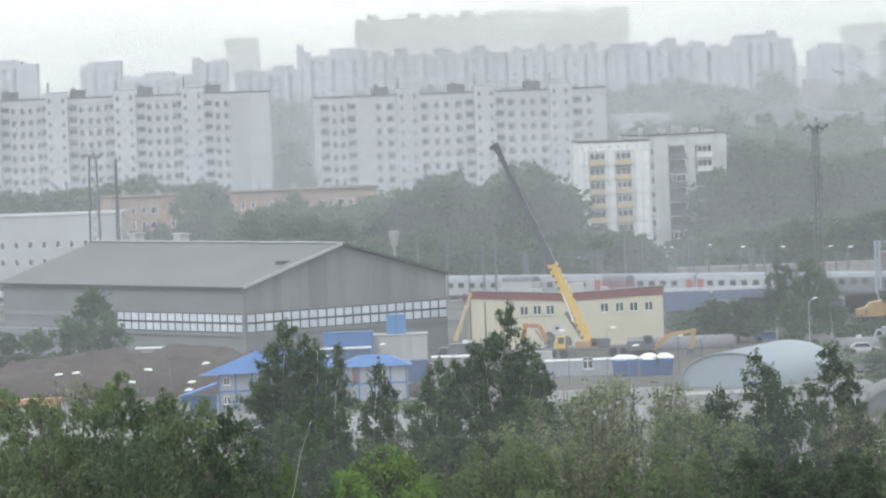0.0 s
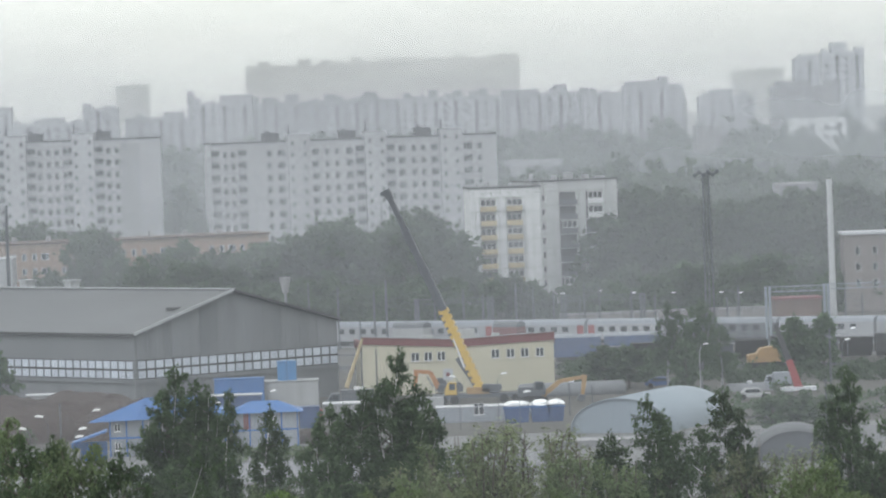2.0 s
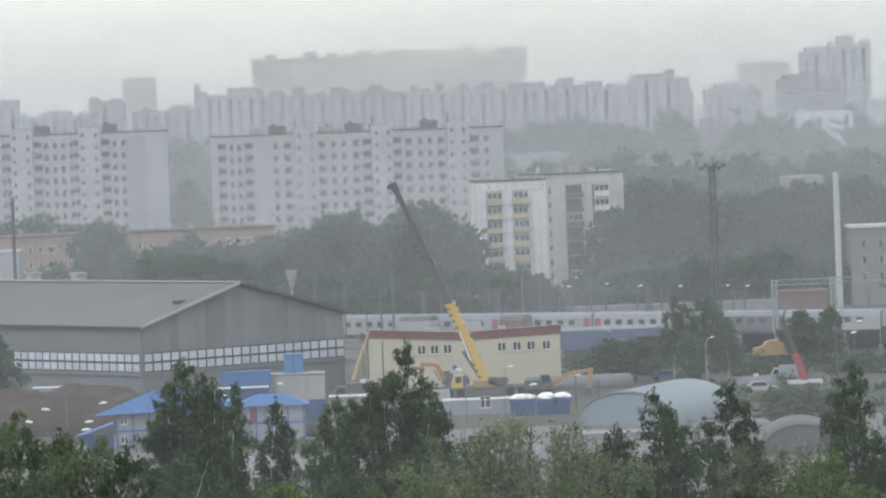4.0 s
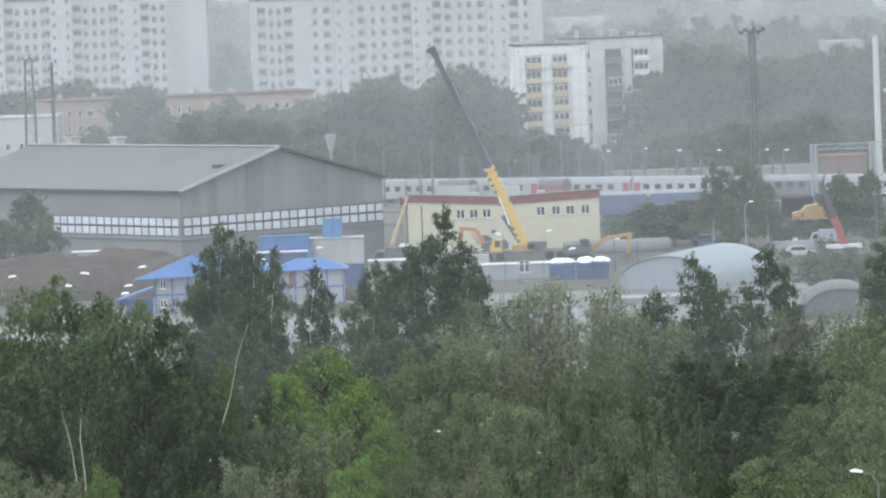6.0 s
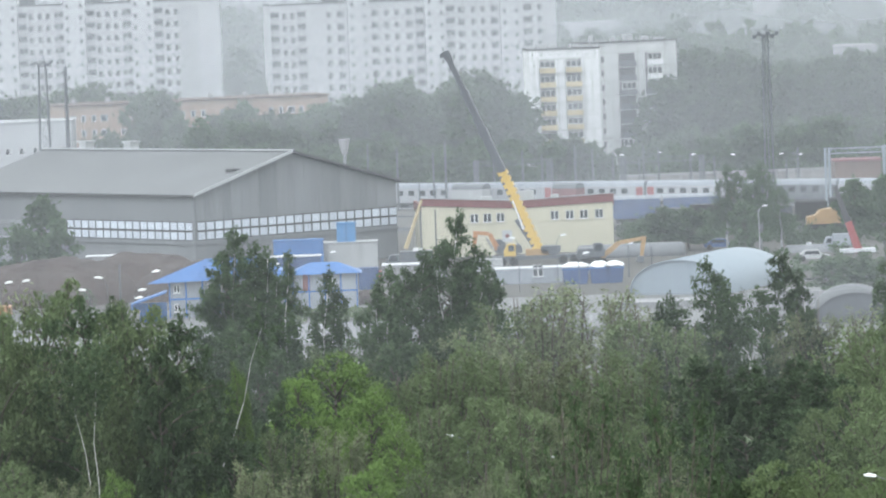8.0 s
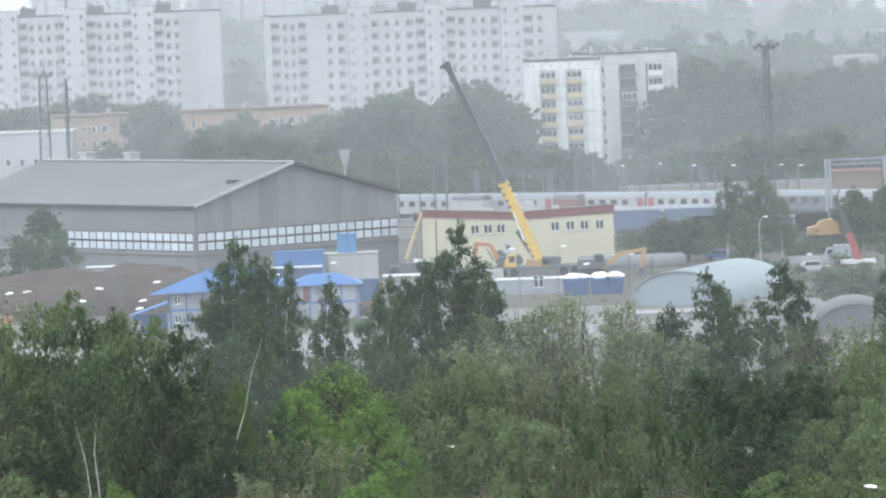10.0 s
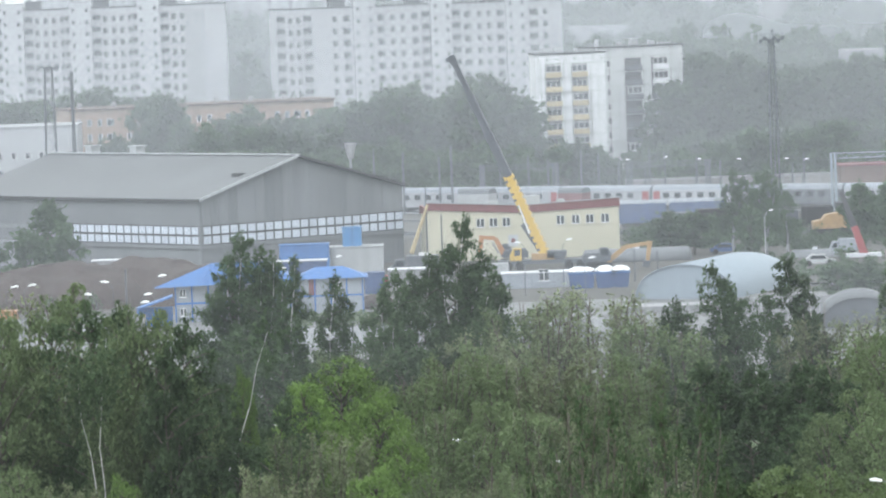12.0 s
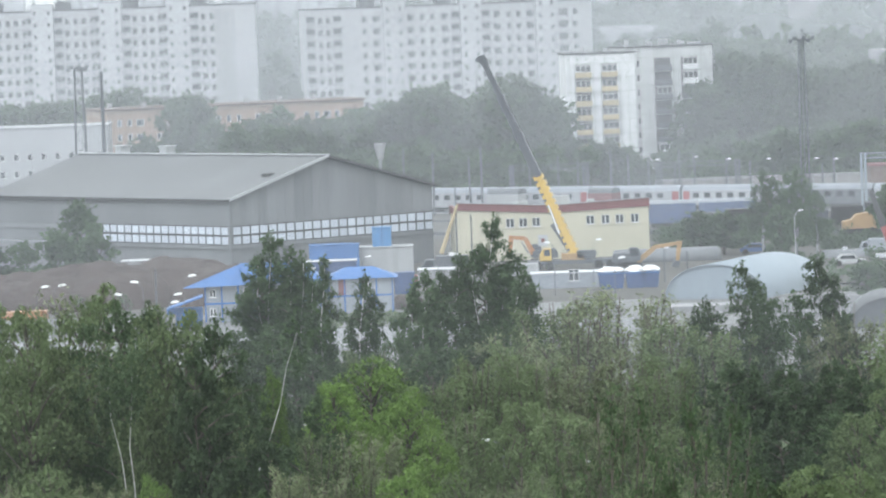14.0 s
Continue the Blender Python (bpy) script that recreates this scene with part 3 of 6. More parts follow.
# ---------------------------------------------------------------- distant estates
def far_block(u0, u1, vt, d, label, steps=(), bars=True, m="block_far"):
    """A distant slab: wall, stepped roofline, rows of window openings, dark strips painted as shaded recessed bands."""
    a, b = spot(u0, vt, d), spot(u1, vt, d)
    L = b.x - a.x
    top = (a.z + b.z) / 2
    z0 = rise(d) - 2
    t = thing("far_apartment_block", (a.x, d, 0), 0, label, "apartment block", "far apartment blocks")
    part("wall", Geo().box(0, L, 0, 16, z0, top).mesh("far_wall", m), t)
    g = Geo()
    for f0, f1, h in steps:
        g.box(f0 * L, f1 * L, 0.5, 15, top, top + h)
    r = random.Random(int(u0 * 3 + d))
    x = r.uniform(0, 5)
    while x < L - 3:
        w = r.uniform(1.2, 5.0)
        g.box(x, x + w, r.uniform(1, 6), r.uniform(9, 15), top, top + r.uniform(0.5, 2.2))
        x += w + r.uniform(2.0, 9.0)
    if steps:
        part("roof_house", g.mesh("far_roof", m), t)
    if bars:
        w = Geo()
        for k in range(22):
            z = top - 3.6 - 2.9 * k
            if z < z0 + 3:
                break
            for i in range(int(L / 4.2)):
                if (i * 7 + k) % 11:
                    w.box(1.2 + i * 4.2, 2.5 + i * 4.2, -0.08, 0.0, z, z + 1.3)
        # Full-height strips painted dark for the shade of recessed bands.
        for i in range(int(L / 8.4)):
            w.box(5.9 + i * 8.4, 7.0 + i * 8.4, -0.1, 0.0, z0, top - 1.5)
        tagged(part("window_rows", w.mesh("far_windows_and_band_shade", "dark"), t), "", "", "", "stuff")
        bay = Geo()
        for i in range(int(L / 8.4)):
            for k in range(14):
                z = top - 2.1 - 2.9 * k
                if z > z0 + 3 and (i * 5 + k) % 7:
                    bay.box(2.9 + i * 8.4, 5.1 + i * 8.4, -0.6, 0.0, z - 1.2, z - 0.2)
        tagged(part("balcony", bay.mesh("far_balconies", "panel"), t, "paler rows of balconies"), "", "", "", "stuff")
    return t


FL = "hazy distant high-rise apartment block on the skyline"
T1 = ((0.04, 0.11, 2.4), (0.2, 0.24, 1.4), (0.28, 0.36, 3.2), (0.45, 0.48, 1.4), (0.52, 0.6, 2.6), (0.7, 0.73, 1.2), (0.76, 0.84, 3.0))
far_block(525, 640, 100, 2050, FL, ((0.0, 0.1, 5), (0.5, 1.0, 3)))
far_block(618, 905, 97, 2100, FL, T1)
far_block(900, 1085, 90, 2080, FL, T1)
far_block(1082, 1235, 82, 2020, FL, ((0.0, 0.35, 1.5), (0.6, 0.75, 3)))
far_block(1225, 1300, 82, 2000, FL, ((0.1, 0.3, 2),))
far_block(1296, 1402, 68, 1960, FL, ((0.05, 0.6, 1.5), (0.6, 0.75, 3)))
far_block(627, 860, 33, 2550, FL, ((0.1, 0.18, 2.5), (0.4, 0.5, 3), (0.62, 0.66, 2), (0.8, 0.9, 3)), False)
far_block(858, 1112, 24, 2560, FL, ((0.05, 0.2, 2.5), (0.35, 0.42, 2), (0.55, 0.63, 3.5), (0.8, 1.0, 2)), False)
far_block(398, 457, 68, 2600, FL, (), False)
far_block(-70, 65, 116, 2150, FL, ((0.5, 0.7, 2),))
far_block(142, 214, 118, 2100, FL, ((0.2, 1.0, 2),))
far_block(216, 345, 136, 2080, FL, ((0.4, 0.7, 2),))
far_block(340, 402, 110, 2060, FL, ((0.0, 0.2, 2),))
far_block(415, 530, 126, 2090, FL, ((0.6, 0.9, 2),))
far_block(1430, 1530, 88, 2300, FL, ((0.2, 0.6, 3),))
far_block(1560, 1670, 70, 2000, FL, ((0.1, 0.6, 2),), True, "block_dark")
far_block(1600, 1650, 22, 2200, FL, ((0.2, 0.8, 2),), True, "panel")
far_block(1648, 1722, 10, 2150, FL, ((0.25, 0.6, 4),), True, "panel")
far_block(1800, 1900, 40, 2150, FL, (), True)
far_block(1490, 1580, 40, 2650, FL, (), False)
far_block(1595, 1692, 128, 1560, "white institute building among the hazy woods", (), True, "white")
far_block(1572, 1640, 243, 1130, "long low building with a pale roof above the woods", (), False, "concrete")
far_block(1085, 1190, 202, 1430, "low pale building on the hazy rise", (), False, "block_far")
far_block(1425, 1470, 140, 1500, "low grey block among the hazy woods", (), False, "block_dark")


# ---------------------------------------------------------------- trees
def leaf_cloud(name, centres, sizes, per, leaf, droop, key, seed, bias=0.0, slim=0.62):
    """Leaves, each a bent pair of triangles, scattered round the twig ends."""
    r = np.random.default_rng(seed)
    c = np.repeat(np.array(centres), per, axis=0)
    s = np.repeat(np.array(sizes), per)[:, None]
    n = len(c)
    off = r.normal(0, 1, (n, 3)) * s * np.array([0.5, 0.5, 0.42])
    off[:, 2] -= np.abs(r.normal(0, 1, n)) * s[:, 0] * droop
    p = c + off
    a = r.normal(0, 1, (n, 3))
    a[:, 2] += bias
    a /= np.linalg.norm(a, axis=1)[:, None]
    b = np.cross(a, r.normal(0, 1, (n, 3)))
    b /= np.linalg.norm(b, axis=1)[:, None]
    k = leaf * r.uniform(0.6, 1.35, n)[:, None]
    a, b = a * k, b * k * slim
    v = np.stack([p - a, p + b, p + a, p - b], axis=1).reshape(-1, 3)
    me = bpy.data.meshes.new(name)
    f = np.arange(n * 4).reshape(-1, 4)
    me.vertices.add(n * 4)
    me.vertices.foreach_set("co", v.ravel())
    me.loops.add(n * 4)
    me.loops.foreach_set("vertex_index", f.ravel().astype(np.int32))
    me.polygons.add(n)
    me.polygons.foreach_set("loop_start", (np.arange(n) * 4).astype(np.int32))
    me.materials.append(M[key])
    me.update(calc_edges=True)
    return me


def leaves(name, pts, leaf, key, seed, bias=0.0, slim=0.5):
    """Single pointed leaves at the given places, turned at random, hanging where bias is negative."""
    r = np.random.default_rng(seed)
    p = np.array(pts)
    n = len(p)
    a = r.normal(0, 1, (n, 3))
    a[:, 2] += bias
    a /= np.linalg.norm(a, axis=1)[:, None]
    b = np.cross(a, r.normal(0, 1, (n, 3)))
    b /= np.linalg.norm(b, axis=1)[:, None]
    k = leaf * r.uniform(0.6, 1.4, n)[:, None]
    v = np.stack([p - a * k * 0.6 - b * k * slim, p + a * k, p - a * k * 0.6 + b * k * slim], axis=1).reshape(-1, 3)
    me = bpy.data.meshes.new(name)
    me.vertices.add(n * 3)
    me.vertices.foreach_set("co", v.ravel())
    me.loops.add(n * 3)
    me.loops.foreach_set("vertex_index", np.arange(n * 3, dtype=np.int32))
    me.polygons.add(n)
    me.polygons.foreach_set("loop_start", (np.arange(n) * 3).astype(np.int32))
    me.materials.append(M[key])
    me.update(calc_edges=True)
    return me


def grow_birch(seed, H, W, tops, wind, key, fine=0.19, strands=1.0, bark="birch"):
    """A birch with one or more leaders, arching limbs and hanging twigs that the wind combs sideways."""
    r = random.Random(seed)
    g = Geo()
    pts = []
    fork = H * 0.22
    g.tube([(0, 0, 0), (0.05, 0, fork * 0.5), (0, 0, fork)], [0.2, 0.17, 0.15], 7)
    for dx, hh in tops:
        path = []
        dy = r.uniform(-0.8, 0.8)
        for j in range(11):
            w = j / 10
            path.append(Vector((dx * w ** 0.85 + wind * 1.3 * w ** 4 + 0.14 * math.sin(w * 9 + dx), dy * w, fork + (hh - fork) * w)))
        g.tube(path, [0.13 * (1 - 0.92 * j / 10) + 0.008 for j in range(11)], 6)

        def at(q):
            i = min(9, int(q * 10))
            return path[i].lerp(path[i + 1], q * 10 - i)

        n = int(30 * (hh - fork) / 14)
        reach = W * (0.95 if len(tops) > 1 else 1.15)
        for k in range(n):
            q = 0.13 + 0.85 * (k + r.random()) / n
            prof = (1 - q) ** 0.75 * (0.55 + 0.45 * min(1, q * 2.2)) + 0.06
            L = reach * prof * r.choice((0.55, 0.85, 1.0, 1.2))
            az = k * 2.4 + r.uniform(-0.7, 0.7)
            out = Vector((math.cos(az), math.sin(az), 0))
            p = at(q)
            limb = []
            for j in range(5):
                w = j / 4
                limb.append(p + out * (L * w) + Vector((wind * 0.35 * L * w * w, 0, L * (0.85 * w - 0.55 * w * w))) + Vector((r.uniform(-1, 1), r.uniform(-1, 1), r.uniform(-1, 1))) * 0.05 * L * w)
            g.tube(limb, [(0.03 + 0.012 * L) * (1 - 0.21 * j) for j in range(5)], 4, 1)
            for _ in range(int((5 + 4.2 * L) * strands)):
                w = r.uniform(0.2, 1.0) ** 0.8
                i = min(3, int(w * 4))
                c = limb[i].lerp(limb[i + 1], w * 4 - i) + Vector((r.gauss(0, 0.2), r.gauss(0, 0.2), r.gauss(0.08, 0.16)))
                drop = r.uniform(0.3, 1.0) * (2.3 - 1.7 * q)
                m = 5 + int(drop * 8)
                sway = wind * r.uniform(0.05, 0.6)
                for j in range(m):
                    z = j / m * drop
                    spread = 0.15 - 0.05 * j / m
                    pts.append((c.x + sway * z + r.gauss(0, spread), c.y + r.gauss(0, spread), c.z - z + r.gauss(0, 0.08)))
        for k in range(90):
            q = r.uniform(0.84, 1.0)
            pts.append(tuple(at(q) + Vector((r.gauss(0, 0.16), r.gauss(0, 0.16), r.gauss(0.1, 0.2)))))
    return g.mesh("trunk_birch", bark, "bark", smooth=True), leaves("crown_birch", pts, fine, key, seed, -1.2, 0.44)


def grow_dome(seed, key, H=16.0, W=5.2, lobes=46, cone=0.0, fine=0.2, per=190):
    """A dense leafy tree: limbs carrying rounded sprays of leaves, with shaded hollows between them."""
    r = random.Random(seed)
    g = Geo()
    g.tube([(0, 0, 0), (0.15, 0.05, H * 0.3), (0, 0, H * 0.62), (0.05, 0, H * 0.9)], [0.3, 0.24, 0.13, 0.02], 7)
    pts = []
    for k in range(lobes):
        q = (k + r.random()) / lobes
        z = H * (0.26 + 0.7 * q)
        wide = math.sin(math.pi * min(1.0, 0.24 + 0.74 * q)) ** 0.55
        wide = wide * (1 - cone) + cone * ((1 - q) ** 0.8 * 0.9 + 0.08)
        az = k * 2.4 + r.uniform(-0.5, 0.5)
        rr = W * wide * r.uniform(0.62, 1.0)
        c = Vector((math.cos(az) * rr, math.sin(az) * rr, z + r.uniform(-0.5, 0.5)))
        root = Vector((0.05, 0, max(H * 0.2, z - rr * 0.9)))
        g.tube([root, root.lerp(c, 0.5) + Vector((0, 0, 0.25)), c], [0.09, 0.06, 0.02], 4, 1)
        size = (0.85 + 0.16 * W * wide) * r.uniform(0.7, 1.2) * (1 - 0.35 * cone)
        for _ in range(int(per * size * size / 2.2)):
            d = Vector((r.gauss(0, 1), r.gauss(0, 1), r.gauss(0.35, 0.8))).normalized()
            t = size * r.random() ** 0.28 * (1 + 0.25 * noise.noise(d * 2.3 + c))
            pts.append((c.x + d.x * t, c.y + d.y * t, c.z + d.z * t * 0.62 - 0.12 * t * abs(d.x)))
    return g.mesh("trunk_dome", "bark", "bark", smooth=True), leaves("crown_dome", pts, fine, key, seed, 0.25, 0.5)


def grow_willow(seed, key, dense=1.0, fine=0.18):
    """A many-stemmed willow, thin stems fanning upward under a sparse feathery crown."""
    r = random.Random(seed)
    H = 16.0
    g = Geo()
    pts = []
    g.tube([(0, 0, 0), (0.1, 0, 1.6), (0.1, 0, 3.2)], [0.3, 0.24, 0.2], 7)
    for s in range(11):
        az = s * 2.4 + r.uniform(-0.4, 0.4)
        out = r.uniform(0.6, 4.4)
        top = H * (1.02 - 0.012 * out * out) * r.uniform(0.92, 1.0)
        path = []
        for j in range(8):
            w = j / 7
            path.append(Vector((0.1 + math.cos(az) * out * w ** 0.8 + 0.25 * w * w + r.uniform(-0.12, 0.12), math.sin(az) * out * w ** 0.8 + r.uniform(-0.1, 0.1), 1.6 + (top - 1.6) * w)))
        g.tube(path, [0.13 * (1 - 0.85 * j / 7) + 0.012 for j in range(8)], 5, 1)
        for k in range(17):
            w = r.uniform(0.22, 0.98)
            i = min(6, int(w * 7))
            p = path[i].lerp(path[i + 1], w * 7 - i)
            b = az + r.uniform(-1.7, 1.7)
            L = r.uniform(0.9, 2.4) * (1.2 - 0.65 * w)
            d = Vector((math.cos(b) * 0.75 + 0.15, math.sin(b) * 0.75, 0.95)).normalized()
            q = p + d * L
            g.tube([p, p.lerp(q, 0.5) + Vector((0, 0, 0.08)), q], [0.035, 0.025, 0.01], 3, 1)
            for _ in range(int(42 * dense)):
                e = r.uniform(0.2, 1.12)
                c = p.lerp(q, e)
                pts.append((c.x + r.gauss(0.05, 0.26), c.y + r.gauss(0, 0.26), c.z + r.gauss(-0.06, 0.3)))
    return g.mesh("trunk_willow", "bark", "bark", smooth=True), leaves("crown_willow", pts, fine, key, seed, 0.5, 0.42)


LABEL = dict(birch="tall birch with drooping dark green foliage", poplar="slender young tree with upright green foliage", round="broad bright green maple with a dense crown", willow="feathery grey-green willow with thin branches")
STOCK = {}


def stock(kind, key, count):
    for i in range(count):
        seed = 31 * len(STOCK) + 7
        if kind == "willow":
            made = grow_willow(seed, key, 0.5 if key == "leaf_dark" else 0.52 if i == 2 else 1.0 if i % 2 else 0.8)
        elif kind == "birch":
            made = grow_birch(seed, 16.0, 5.4, ((-1.2, 15.6), (1.3, 14.4)) if i % 2 else ((0.2, 16.0),), (0.5, -0.5, 0.9)[i % 3], key, 0.2, 1.1, "bark")
        elif kind == "poplar":
            made = grow_dome(seed, key, 16.0, 3.6, 40, 0.85, 0.2, 230)
        else:
            made = grow_dome(seed, key, 16.0, 4.8, 64, 0.0, 0.19, 190) if key == "leaf_bright" else grow_dome(seed, key)
        STOCK[kind, key, i] = made


stock("birch", "leaf_dark", 4)
stock("poplar", "leaf_mid", 2)
stock("round", "leaf_mid", 3)
stock("round", "leaf_bright", 2)
stock("willow", "leaf_pale", 3)
stock("willow", "leaf_mid", 2)
stock("willow", "leaf_dark", 1)
tree_rnd = random.Random(11)


def tree(u, v, h, kind, key, wide=1.0, i=None, d=None):
    """A tree whose tip stands on the bearing (u, v), h metres high."""
    vl = v + 0.037 * (u - 784)
    d = d or (42 - h) * SIGHT / (vl - 100)
    p = spot(u, v, d)
    n = sum(1 for q in STOCK if q[0] == kind and q[1] == key)
    trunk, crown = STOCK[kind, key, tree_rnd.randrange(n) if i is None else i % n]
    label = LABEL[kind] if not (kind == "round" and key == "leaf_mid") else "round-crowned deciduous tree with mid-green leaves"
    t = thing("tree", (p.x, d, 0), tree_rnd.uniform(0, 360), label, "tree", "trees below the lookout")
    part("trunk", trunk, t, "white birch trunk" if kind == "birch" else "")
    part("crown", crown, t)
    k = h / 16.0
    t.scale = (k * wide, k * wide, k)
    return t


D_, W_, P_ = ("birch", "leaf_dark"), ("willow", "leaf_pale"), ("willow", "leaf_mid")
R_, B_, Y_ = ("round", "leaf_mid"), ("round", "leaf_bright"), ("poplar", "leaf_mid")


def front_birch(u, v, h, W, tops, wind, key="leaf_dark", strands=1.0, d=None, label="", bark="birch"):
    """A birch of the front rank; its other leaders are given as sideways steps and drops from the tip."""
    d = d or (42 - h) * SIGHT / (v + 0.037 * (u - 784) - 100)
    p = spot(u, v, d)
    trunk, crown = grow_birch(int(u + v), h, W, [(0.0, h)] + [(a, h - b) for a, b in tops], wind, key, 0.19, strands, bark)
    t = thing("tree", (p.x - wind * 1.3, d, 0), 0, label or LABEL["birch"], "tree", "trees below the lookout")
    part("trunk", trunk, t, "white birch trunk" if bark == "birch" else "")
    part("crown", crown, t)


# the front rank, ragged birches against the yard
front_birch(503, 568, 19, 5.2, ((1.9, 1.3), (-1.3, 2.0), (3.0, 2.4)), 0.25, "leaf_dark", 1.25)
front_birch(560, 622, 17, 3.6, ((-1.2, 1.2),), 0.2, "leaf_dark", 1.1)
front_birch(598, 612, 17.5, 3.0, ((-1.2, 2.2),), 0.3)
front_birch(668, 640, 16.5, 3.2, ((0.8, 2.0),), 0.35)
front_birch(900, 535, 20, 5.4, ((-1.8, 3.0), (1.7, 3.4)), 0.7, "leaf_dark", 1.2)
front_birch(838, 612, 17.5, 5.4, ((-1.6, 1.2),), 0.5, "leaf_dark", 1.2)
front_birch(776, 638, 17, 4.4, ((-1.2, 1.2),), 0.2, "leaf_dark", 1.2)
front_birch(950, 632, 17, 4.0, ((1.0, 1.6),), 0.9, "leaf_dark", 1.1)
front_birch(1336, 624, 17.5, 3.9, ((1.5, 1.8),), -0.7, "leaf_dark", 1.2)
front_birch(1275, 690, 15.5, 3.4, ((-1.0, 0.6),), -0.2)
front_birch(1462, 612, 18, 4.5, ((1.9, 1.7),), -0.7, "leaf_dark", 1.2)
front_birch(1432, 676, 16, 2.8, (), -0.3)
front_birch(1690, 572, 19, 4.4, ((-1.1, 1.5),), -0.4, "leaf_dark", 1.3)
front_birch(1790, 615, 18, 4.4, ((1.4, 1.5),), 0.3, "leaf_dark", 1.2)
front_birch(283, 692, 20, 3.0, ((1.0, 0.8),), 0.2, "leaf_dark", 1.2)
for u, v, h, k, w in (
        (-80, 690, 20.5, D_, 0.75), (20, 682, 20.5, R_, 0.65), (112, 676, 20.5, W_, 0.75), (70, 700, 20.5, R_, 0.61), (203, 642, 20.5, Y_, 0.85), (165, 674, 20.5, R_, 0.51), (250, 692, 20.5, D_, 0.75), (348, 700, 20.5, R_, 0.54), (372, 712, 20.5, D_, 0.68), (305, 700, 20.5, R_, 0.54),
        (425, 745, 14, D_, 1.1), (470, 735, 14, D_, 1.1), (560, 770, 13.5, D_, 1.1), (640, 782, 13.5, D_, 1.1), (705, 775, 13.5, P_, 1.2), (740, 745, 14, D_, 0.7), (800, 780, 13.5, D_, 1.1), (870, 772, 13.5, D_, 1.1),
        (905, 752, 13.5, W_, 1.25), (1000, 688, 15, P_, 1.2), (1205, 690, 15, W_, 1.2),
        (1240, 712, 14.5, P_, 1.2), (1310, 735, 14, P_, 1.1), (1375, 735, 14, D_, 1.0), (1500, 715, 14.5, D_, 1.0), (1548, 692, 15.5, W_, 1.0), (1595, 706, 15, W_, 1.1), (1640, 735, 14.5, P_, 1.2), (1740, 690, 15, D_, 1.0), (1850, 680, 15, D_, 1.0)):
    tree(u, v, h, *k, w)
for u, v, h, w in ((1050, 670, 16, 1.2), (1110, 662, 16, 1.3), (1160, 674, 15.5, 1.2)):
    tree(u, v, h, *W_, w, 2)
# the canopy that runs down to the lookout
for u, v, h, k, w in (
        (678, 793, 14, B_, 1.05), (742, 850, 13, B_, 0.75), (615, 830, 13, B_, 0.7), (790, 922, 12, B_, 0.62), (505, 808, 13, B_, 0.3), (398, 948, 11.5, B_, 0.62), (290, 1000, 11, B_, 0.5), (670, 922, 12, W_, 0.95), (520, 985, 11.5, W_, 0.75),
        (230, 800, 13, D_, 1.1), (130, 790, 13.5, D_, 1.2), (30, 800, 13, R_, 0.8), (320, 800, 13, D_, 1.2), (405, 820, 13, D_, 1.1), (455, 850, 12.5, D_, 1.1), (560, 860, 12.5, D_, 1.0), (-60, 830, 13, D_, 1.1),
        (800, 820, 13, P_, 0.95), (860, 790, 13.5, P_, 0.95), (915, 765, 14, R_, 0.62), (965, 790, 13.5, P_, 0.95), (1035, 790, 13.5, W_, 0.95), (1100, 780, 13.5, W_, 0.95), (1165, 790, 13.5, P_, 0.95), (1225, 800, 13.5, P_, 0.95),
        (1290, 800, 13.5, D_, 1.1), (1350, 800, 13.5, D_, 1.1), (1420, 800, 13.5, D_, 1.1), (1490, 790, 13.5, D_, 1.0), (1545, 800, 13.5, D_, 1.0), (1640, 765, 14, R_, 0.75), (1600, 850, 13, R_, 0.75), (1710, 790, 14, R_, 0.8), (1800, 790, 14, R_, 0.8),
        (60, 900, 12, D_, 1.1), (150, 890, 12.5, D_, 1.1), (330, 885, 12, D_, 1.1), (-50, 930, 12, R_, 0.8), (485, 905, 12, D_, 1.0), (580, 930, 12, P_, 0.9),
        (860, 885, 12.5, P_, 1.0), (945, 870, 12.5, R_, 0.7), (1020, 880, 12.5, P_, 1.0), (1095, 880, 12.5, W_, 0.95), (1165, 890, 12.5, P_, 0.9), (1235, 922, 12, R_, 0.75), (1335, 900, 12.5, D_, 1.1), (1410, 900, 12.5, D_, 1.1), (1480, 880, 12.5, D_, 1.0),
        (1545, 890, 12.5, R_, 0.75), (1640, 890, 12.5, R_, 0.8), (1740, 890, 12.5, R_, 0.8),
        (110, 985, 11.5, R_, 0.8), (20, 1000, 11, W_, 0.9), (200, 1015, 11, W_, 0.8), (470, 1030, 11, D_, 0.9), (600, 1000, 11, W_, 0.9), (740, 985, 11.5, B_, 0.7), (840, 985, 11.5, R_, 0.7), (930, 985, 11.5, W_, 0.9), (1010, 990, 11.5, P_, 0.9),
        (1180, 960, 11.5, R_, 0.65), (1290, 985, 11.5, W_, 0.9), (1370, 985, 11.5, D_, 1.0), (1450, 985, 11.5, R_, 0.8), (1540, 985, 11.5, R_, 0.8), (1640, 990, 11.5, R_, 0.8), (1740, 985, 11.5, R_, 0.8)):
    tree(u, v, h, *k, w)
# two tall sparse willows close to the lookout
tree(1100, 812, 22, "willow", "leaf_dark", 0.5)
tree(1262, 820, 21.5, "willow", "leaf_dark", 0.5)

# lower growth that fills the gaps of the front rank
for k in range(12):
    u = -100 + 2050 * (k + tree_rnd.random()) / 12
    tree(u, tree_rnd.uniform(800, 845), tree_rnd.uniform(8, 10), *tree_rnd.choice((D_, P_, R_, D_)), 1.2)


